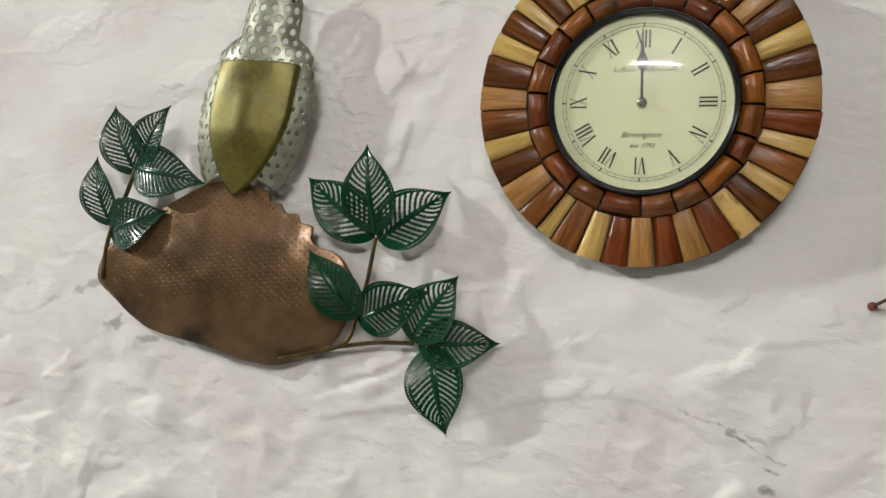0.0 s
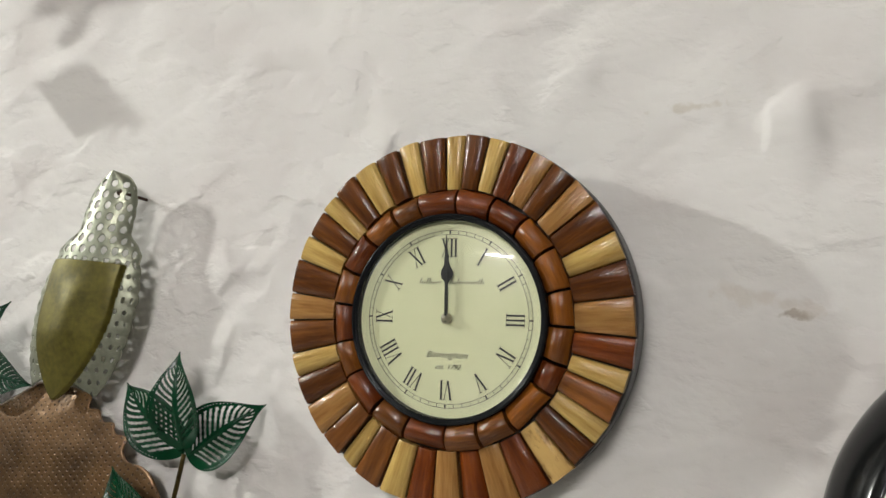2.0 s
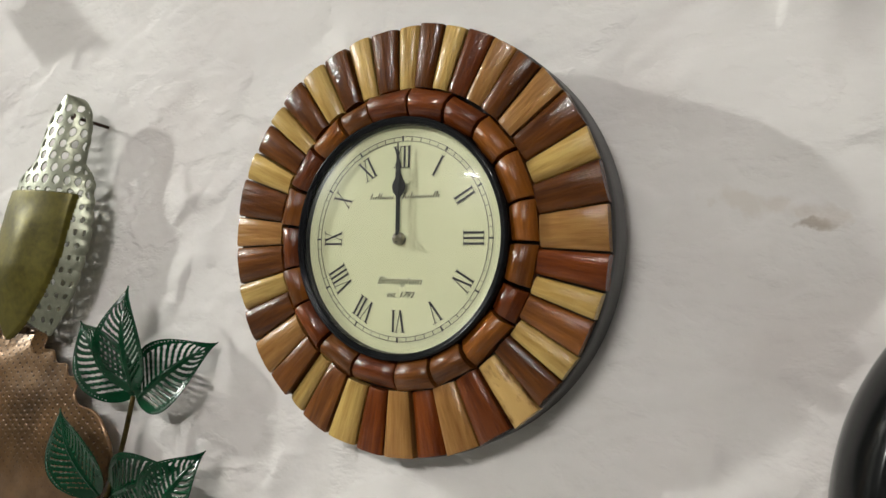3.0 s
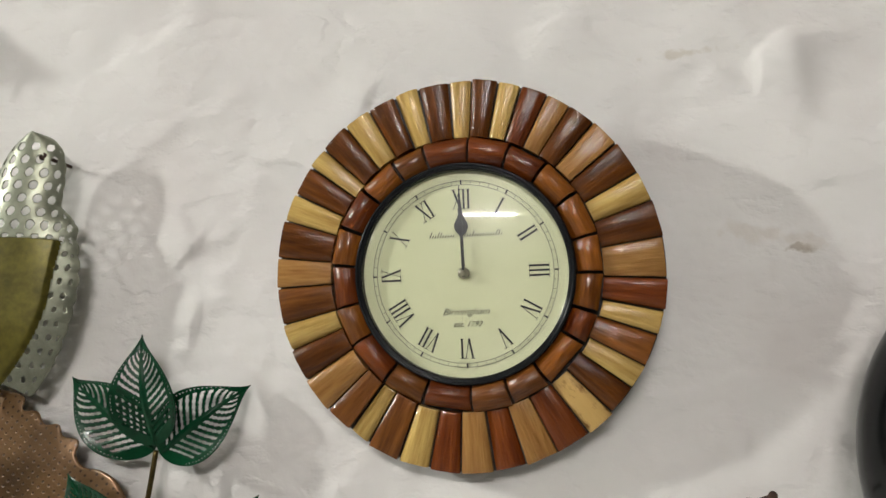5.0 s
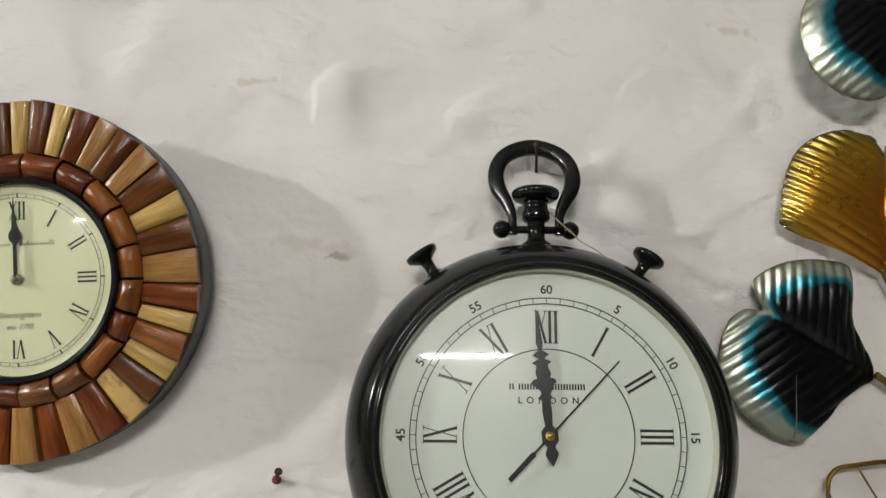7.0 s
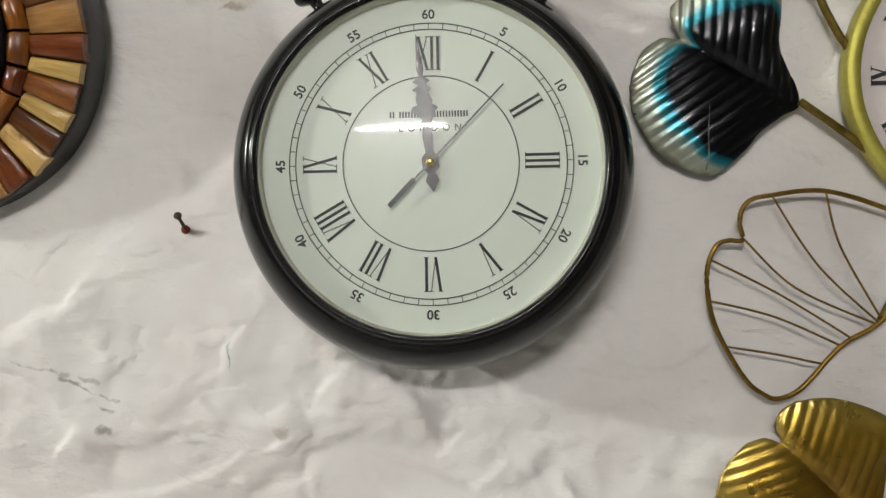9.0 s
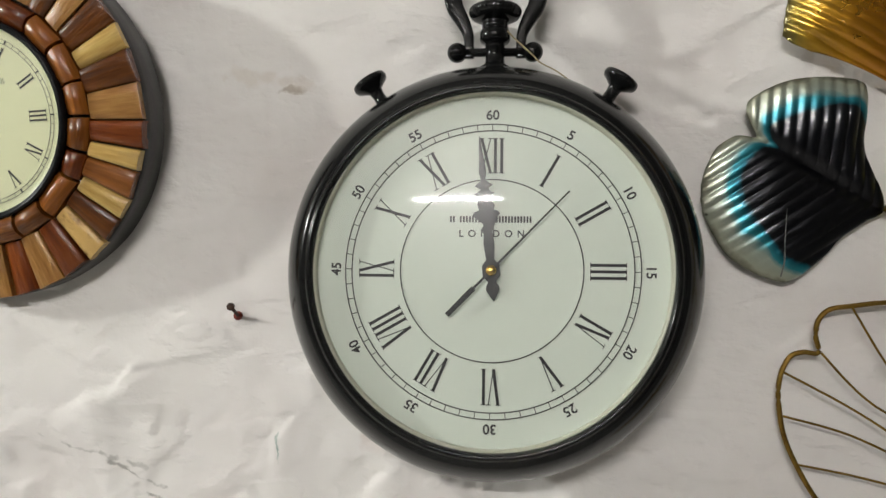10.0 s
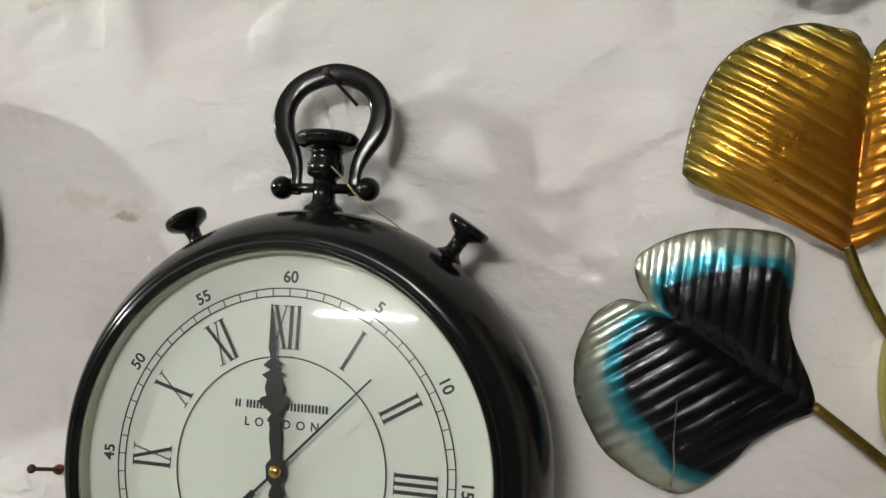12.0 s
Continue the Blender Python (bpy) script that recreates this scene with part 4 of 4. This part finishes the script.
def wire_leaf(t, inv, y):
    """The open leaf: a bent wire frame and six veins."""
    frame_line = [(0.825, 1.480), (0.797, 1.464), (0.783, 1.452), (0.768, 1.435), (0.754, 1.422), (0.738, 1.416), (0.727, 1.419), (0.712, 1.431), (0.695, 1.459), (0.684, 1.486), (0.680, 1.515), (0.682, 1.534), (0.689, 1.548), (0.699, 1.552), (0.711, 1.552), (0.709, 1.565), (0.711, 1.578), (0.720, 1.587), (0.737, 1.590), (0.761, 1.593), (0.784, 1.592), (0.815, 1.583), (0.850, 1.566), (0.856, 1.540), (0.842, 1.505)]
    wires = part("wire_frame", tube(spline([(x, y, z) for x, z in frame_line], 6, True), 0.0021, 10, True), GOLD_WIRE, t, "open leaf frame of bent gilt wire", m=inv)
    veins = [((0.683, 1.536), (0.741, 1.505), (0.801, 1.466)), ((0.683, 1.500), (0.736, 1.486), (0.792, 1.460)), ((0.695, 1.461), (0.736, 1.454), (0.776, 1.445)), ((0.713, 1.552), (0.755, 1.510), (0.822, 1.478)), ((0.737, 1.589), (0.774, 1.529), (0.824, 1.479)), ((0.782, 1.592), (0.793, 1.545), (0.826, 1.482))]
    for line in veins:
        part("vein", tube(spline([(x, y, z) for x, z in line], 8), 0.0010, 8), GOLD_WIRE, wires)


def leaf_clock():
    cx, cz, R = 0.925, 1.688, 0.126
    base = pose(cx, -0.004, cz, 90, 0, 0)
    inv = base.inverted()
    t = thing("leaf_wall_clock", base, "metal wall clock with a gilt ring and fan-shaped leaves round it", "wall clock")
    part("ring", lathe([(R - 0.0105, 0.004), (R - 0.0105, 0.0205), (R - 0.0100, 0.0210), (R - 0.0006, 0.0204), (R, 0.0198), (R, 0.004)], 128, True), GILT_RING, t, "flat gilt dial ring")
    dial = part("dial", facet(lathe([(0, 0.0165), (R - 0.010, 0.0165), (R - 0.010, 0.010), (0, 0.010)], 96)), MAUVE_DIAL, t, "pale dial with black numerals")
    for k, name in enumerate(ROMANS):
        part("numeral", roman(name, 0.026, 0.85, 1.6), INK, dial, m=about(30 * k, 0.0925, 0.0168))
    solid = [
        ((0.764, 1.667), (0.664, 1.7275), -0.010, BLUE_LEAF, BLUE_OUTLINE, 0.0096, 0.0010, "fan-shaped leaf, black with a teal and silver rim"),
        ((0.851, 1.991), (0.745, 2.043), -0.040, BLUE_LEAF, LEAF_OUTLINE, 0.0096, 0.0010, "fan-shaped leaf, black with a teal and silver rim"),
        ((0.779, 1.764), (0.788, 1.8805), -0.016, GOLD_LEAF, GOLD_OUTLINE, 0.0092, 0.0016, "fan-shaped leaf, shiny orange gold"),
        ((0.8245, 1.295), (0.742, 1.377), -0.012, OLIVE_LEAF, LEAF_OUTLINE, 0.0095, 0.0012, "fan-shaped leaf, brownish gold"),
    ]
    for foot, notch, y, paint, outline, period, amp, label in solid:
        size, m = fan_place(foot, notch, y)
        ob = part("leaf", ginkgo(size, period, amp, outline), paint, t, label, m=inv @ m)
        sol = ob.modifiers.new("sheet", "SOLIDIFY")
        sol.thickness, sol.offset = 0.0009, -1
    wire_leaf(t, inv, -0.016)
    drip = spline([(0.6830, -0.0255, 1.668), (0.6822, -0.0245, 1.650), (0.6820, -0.0235, 1.640), (0.6830, -0.0195, 1.625), (0.6815, -0.0155, 1.613)], 8)
    part("paint_drip", tube(drip, [0.0002 + 0.0005 * k / len(drip) for k in range(len(drip))], 8), DRIP, t, "dried whitish run of paint", m=inv)
    for pts in ([(0.779, 1.768), (0.788, 1.744), (0.806, 1.712), (0.830, 1.690)], [(0.763, 1.670), (0.795, 1.646), (0.822, 1.624), (0.850, 1.605)], [(0.826, 1.481), (0.855, 1.530), (0.885, 1.570)], [(0.829, 1.988), (0.862, 1.900), (0.880, 1.806)], [(0.8245, 1.295), (0.880, 1.430), (0.900, 1.570)]):
        line = spline([(x, -0.014, z) for x, z in pts], 8)
        part("stem", tube(line, 0.0034, 10), GOLD_STEM, t, "dull gilt stem", m=inv)
    return t


leaf_clock()


# ---- the metal sculpture and its leaf sprays ----
def filled(outline, centre, rings, lift):
    """A domed sheet inside a closed outline, seen from its centre."""
    c = Vector(centre)
    n = len(outline)
    verts, faces = [], []
    for j in range(1, rings + 1):
        f = j / rings
        for p in outline:
            q = c + (p - c) * f
            verts.append((q.x, q.y, lift(q.x, q.y, f)))
    k = len(verts)
    verts.append((c.x, c.y, lift(c.x, c.y, 0)))
    for i in range(n):
        faces.append((k, i, (i + 1) % n))
    for j in range(rings - 1):
        for i in range(n):
            m = (i + 1) % n
            faces.append((j * n + i, (j + 1) * n + i, (j + 1) * n + m, j * n + m))
    return verts, faces


BUST = [(-0.030, 0.095), (-0.042, 0.087), (-0.085, 0.058), (-0.128, 0.028), (-0.151, 0.006), (-0.159, -0.025), (-0.135, -0.043), (-0.083, -0.073), (-0.016, -0.083), (0.061, -0.096), (0.118, -0.076), (0.139, -0.052), (0.151, -0.010), (0.138, 0.019), (0.122, 0.031), (0.106, 0.034), (0.098, 0.043), (0.097, 0.055), (0.084, 0.058), (0.078, 0.067), (0.066, 0.067), (0.057, 0.077), (0.044, 0.078), (0.039, 0.090), (0.0, 0.096)]


def head_half(q):
    """Half the width of the mask at the height q, from the chin at 0 to the top at 1."""
    if q < 0.62:
        return 0.0640 * math.sqrt(max(0.0, 1 - ((q - 0.40) / 0.47) ** 2)) ** 0.9 if q < 0.40 else 0.0640 - 0.0105 * ((q - 0.40) / 0.22) ** 2
    if q < 0.76:
        return 0.0535 - 0.0205 * smooth_step(0.64, 0.745, q)
    return 0.033 * math.sqrt(max(0.0, 1 - ((q - 0.76) / 0.2403) ** 2.8))


def sculpture():
    """Mask and shoulders of sheet metal, one plain mesh in three metals."""
    # shoulders, in local coordinates about (-0.42, 1.54)
    edge = spline([(x, y, 0) for x, y in BUST], 8, True)
    verts, faces = filled(edge, (0.0, 0.0, 0), 36, lambda x, y, f: 0.008 + 0.024 * max(0.0, 1 - ((x + 0.004) / 0.172) ** 2 - (y / 0.112) ** 2) ** 0.7 + 0.0012 * noise.noise(Vector((x * 45, y * 45, 1))))
    mats = [0] * len(faces)
    # the mask: a fine sheet, pierced with round holes above the brow and along the edges
    H = 0.242
    rows, cols = 236, 128
    base = len(verts)
    ok = {}
    for j in range(rows + 1):
        q = j / rows
        hw = max(head_half(q), 0.0004)
        for i in range(cols + 1):
            u = 2 * i / cols - 1
            x, y = u * hw * (1 + 0.035 * abs(math.sin(q * 52)) * smooth_step(0.80, 1.0, abs(u)) * smooth_step(0.02, 0.2, q)), q * H
            face_hw = 0.0475 * math.sin(math.pi / 2 * min(q / 0.40, 1.0)) ** 0.72 if q < 0.595 else 0.0
            inner = abs(x) < face_hw
            h = 0.019 * (1 - abs(u) ** 2.3) ** 0.75 * (0.55 + 0.45 * smooth_step(0.0, 0.3, q)) * (1 - 0.35 * smooth_step(0.6, 1.0, q))
            if inner:
                h += 0.0035 * smooth_step(0.0, 0.004, face_hw - abs(x))
                h += 0.0030 * smooth_step(0.15, 0.30, q) * (1 - smooth_step(0.38, 0.56, q)) * math.exp(-((x / 0.016) ** 2))
            verts.append((x + 0.021 * q - 0.001 * q * q, y, h + 0.004 * q))
            ok[i, j] = inner
    pitch = 0.0138
    for j in range(rows):
        for i in range(cols):
            q, u = (j + 0.5) / rows, 2 * (i + 0.5) / cols - 1
            hw = head_half(q)
            x, y = u * hw, q * H
            inner = ok[i, j] and ok[i + 1, j + 1]
            if not inner and q < 0.115 - 0.075 * abs(u):
                continue
            if not inner:
                arc = hw * math.asin(max(-1, min(1, u)))
                row = round(y / (pitch * 0.87))
                cx = (round(arc / pitch - 0.5 * (row % 2)) + 0.5 * (row % 2)) * pitch
                if math.hypot(arc - cx, y - row * pitch * 0.87) < (0.0040 if q > 0.60 else 0.0025) and 0.03 < q < 0.97 and abs(u) < 0.96:
                    continue
            a = base + j * (cols + 1) + i
            faces.append((a, a + 1, a + cols + 2, a + cols + 1))
            mats.append(1 if inner else 2)
    # the mask stands on the neck
    off = Vector((0.0080, 1.6190 - 1.54, 0.023))
    verts = [v if k < base else (v[0] + off.x, v[1] + off.y, v[2] + off.z) for k, v in enumerate(verts)]
    me = mesh("sculpture", verts, faces)
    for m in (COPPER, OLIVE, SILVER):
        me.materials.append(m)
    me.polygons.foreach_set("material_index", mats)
    ob = new("metal_sculpture", me)
    ob.matrix_basis = pose(-0.42, -0.003, 1.54, 90, 0, 0)
    sol = ob.modifiers.new("sheet", "SOLIDIFY")
    sol.thickness, sol.offset = 0.001, -1
    return tagged(ob, "sheet-metal wall sculpture with a copper bust and pierced silver crown", "wall sculpture")


sculpture()


def pierced_leaf(length, width, slits=13, curl=0.010, cup=0.007, slit=0.5):
    """A pointed leaf of thin enamelled sheet, its veins cut through as slanting slits."""
    rows, cols = 96, 56
    verts, faces = [], []
    for j in range(rows + 1):
        a = j / rows
        hw = width / 2 * (math.sin(math.pi * a**0.72) ** (0.80 + 0.55 * a * a) if 0 < a < 1 else 0.0) + 0.0002
        for i in range(cols + 1):
            u = 2 * i / cols - 1
            z = cup * abs(u) ** 1.5 * math.sin(math.pi * a) + curl * math.sin(math.pi * a) + 0.0012 * math.exp(-((u / 0.06) ** 2))
            verts.append((u * hw, a * length, z))
    for j in range(rows):
        for i in range(cols):
            a, u = (j + 0.5) / rows, 2 * (i + 0.5) / cols - 1
            s = (a - 0.22 * abs(u) ** 1.1) * slits * 1.25
            open_here = (s % 1.0) < slit and 0.12 < abs(u) < 0.79 and 0.07 < a - 0.16 * abs(u) and a < 0.90 - 0.12 * abs(u)
            pin = j % 3 == 0 and 12 < j < 90 and i in (2, cols - 3)
            if open_here or pin:
                continue
            k = j * (cols + 1) + i
            faces.append((k, k + 1, k + cols + 2, k + cols + 1))
    return mesh("leaf", verts, faces)


def leaf_spray(name, at, leaves, stems, paint, label):
    base = pose(at[0], -0.003, at[1], 90, 0, 0)
    t = thing(name, base, label, "metal leaves", "leaf sprays of the sculpture")
    for (bx, bz), (tx, tz), width, depth, tip, slits, slit in leaves:
        dx, dz = tx - bx, tz - bz
        n = math.hypot(dx, dz)
        m = pose(bx - at[0], bz - at[1], depth, 0, 0, math.degrees(math.atan2(-dx, dz))) @ pose(0, 0, 0, tip, 0, 0)
        ob = part("leaf", pierced_leaf(n / math.cos(radians(tip)), width, slits, slit=slit), paint, t, m=m)
        sol = ob.modifiers.new("sheet", "SOLIDIFY")
        sol.thickness, sol.offset = 0.0007, 0
    for pts, r in stems:
        line = spline([(x - at[0], z - at[1], d) for x, z, d in pts], 8)
        part("stem", tube(line, r, 10), STEM_METAL, t, "brown bronze wire stem")
    return t


RIGHT = [
    ((-0.256, 1.590), (-0.336, 1.647), 0.055, 0.016, 2, 11, 0.46),
    ((-0.253, 1.594), (-0.270, 1.684), 0.057, 0.022, 6, 13, 0.46),
    ((-0.250, 1.587), (-0.182, 1.646), 0.060, 0.018, -8, 12, 0.50),
    ((-0.259, 1.506), (-0.317, 1.570), 0.050, 0.031, 5, 12, 0.20),
    ((-0.263, 1.503), (-0.190, 1.541), 0.056, 0.016, 0, 12, 0.42),
    ((-0.203, 1.490), (-0.161, 1.560), 0.058, 0.022, 0, 12, 0.42),
    ((-0.196, 1.487), (-0.114, 1.497), 0.050, 0.018, -6, 12, 0.44),
    ((-0.183, 1.486), (-0.159, 1.399), 0.060, 0.014, -3, 13, 0.30),
]
leaf_spray("leaf_spray", (-0.27, 1.48), RIGHT, [([(-0.345, 1.453, 0.020), (-0.278, 1.475, 0.020), (-0.265, 1.503, 0.018), (-0.258, 1.540, 0.018), (-0.253, 1.590, 0.020)], 0.0022), ([(-0.294, 1.470, 0.018), (-0.244, 1.482, 0.016), (-0.200, 1.487, 0.020)], 0.0022)], GREEN, "two wire stems with eight pierced dark green metal leaves")
LEFT = [
    ((-0.542, 1.635), (-0.578, 1.710), 0.050, 0.020, 3, 12, 0.34),
    ((-0.533, 1.648), (-0.505, 1.714), 0.040, 0.024, 3, 12, 0.30),
    ((-0.545, 1.642), (-0.451, 1.630), 0.058, 0.022, 3, 13, 0.26),
    ((-0.568, 1.575), (-0.594, 1.651), 0.042, 0.018, 3, 12, 0.34),
    ((-0.568, 1.566), (-0.492, 1.597), 0.058, 0.017, 7, 12, 0.22),
]
leaf_spray("leaf_spray", (-0.55, 1.56), LEFT, [([(-0.570, 1.514, 0.018), (-0.569, 1.560, 0.018), (-0.554, 1.605, 0.020), (-0.543, 1.642, 0.022), (-0.533, 1.668, 0.024)], 0.0024)], OLD_GREEN, "wire stem with five pierced greyish green metal leaves")


def hanging_ornament():
    """Plates on a rod that hang a hand's width before the wall, between it and the lamp."""
    s = 0.15 / -BULB[1]
    def before(x, z):
        return x + s * (BULB[0] - x), z + s * (BULB[2] - z)
    ax, az = before(-0.50, 2.10)
    y = -0.15
    t = thing("hanging_ornament", pose(ax, y, az, 90, 0, 0), "grey metal ornament of two plates on a thin rod", "ornament")
    bm = bmesh.new()
    prism(bm, [(x - ax, z - az) for x, z in (before(-0.500, 1.911), before(-0.408, 1.932), before(-0.509, 2.004), before(-0.587, 1.979))], 0, 0.002)
    part("diamond_plate", bm, PLATE, t)
    bm = bmesh.new()
    prism(bm, [(x - ax, z - az) for x, z in (before(-0.62, 2.068), before(-0.41, 2.080), before(-0.43, 2.140), before(-0.60, 2.130))], 0, 0.002)
    part("upper_plate", bm, PLATE, t)
    bm = bmesh.new()
    prism(bm, [(x - ax, z - az) for x, z in (before(-0.570, 2.031), before(-0.541, 2.025), before(-0.516, 2.0795), before(-0.551, 2.0780))], 0, 0.002)
    part("link", bm, PLATE, t)
    part("rod", tube([Vector((0, 0.02, 0.001)), Vector((0, TOP - az, 0.001))], 0.003, 8), PLATE, t)


hanging_ornament()
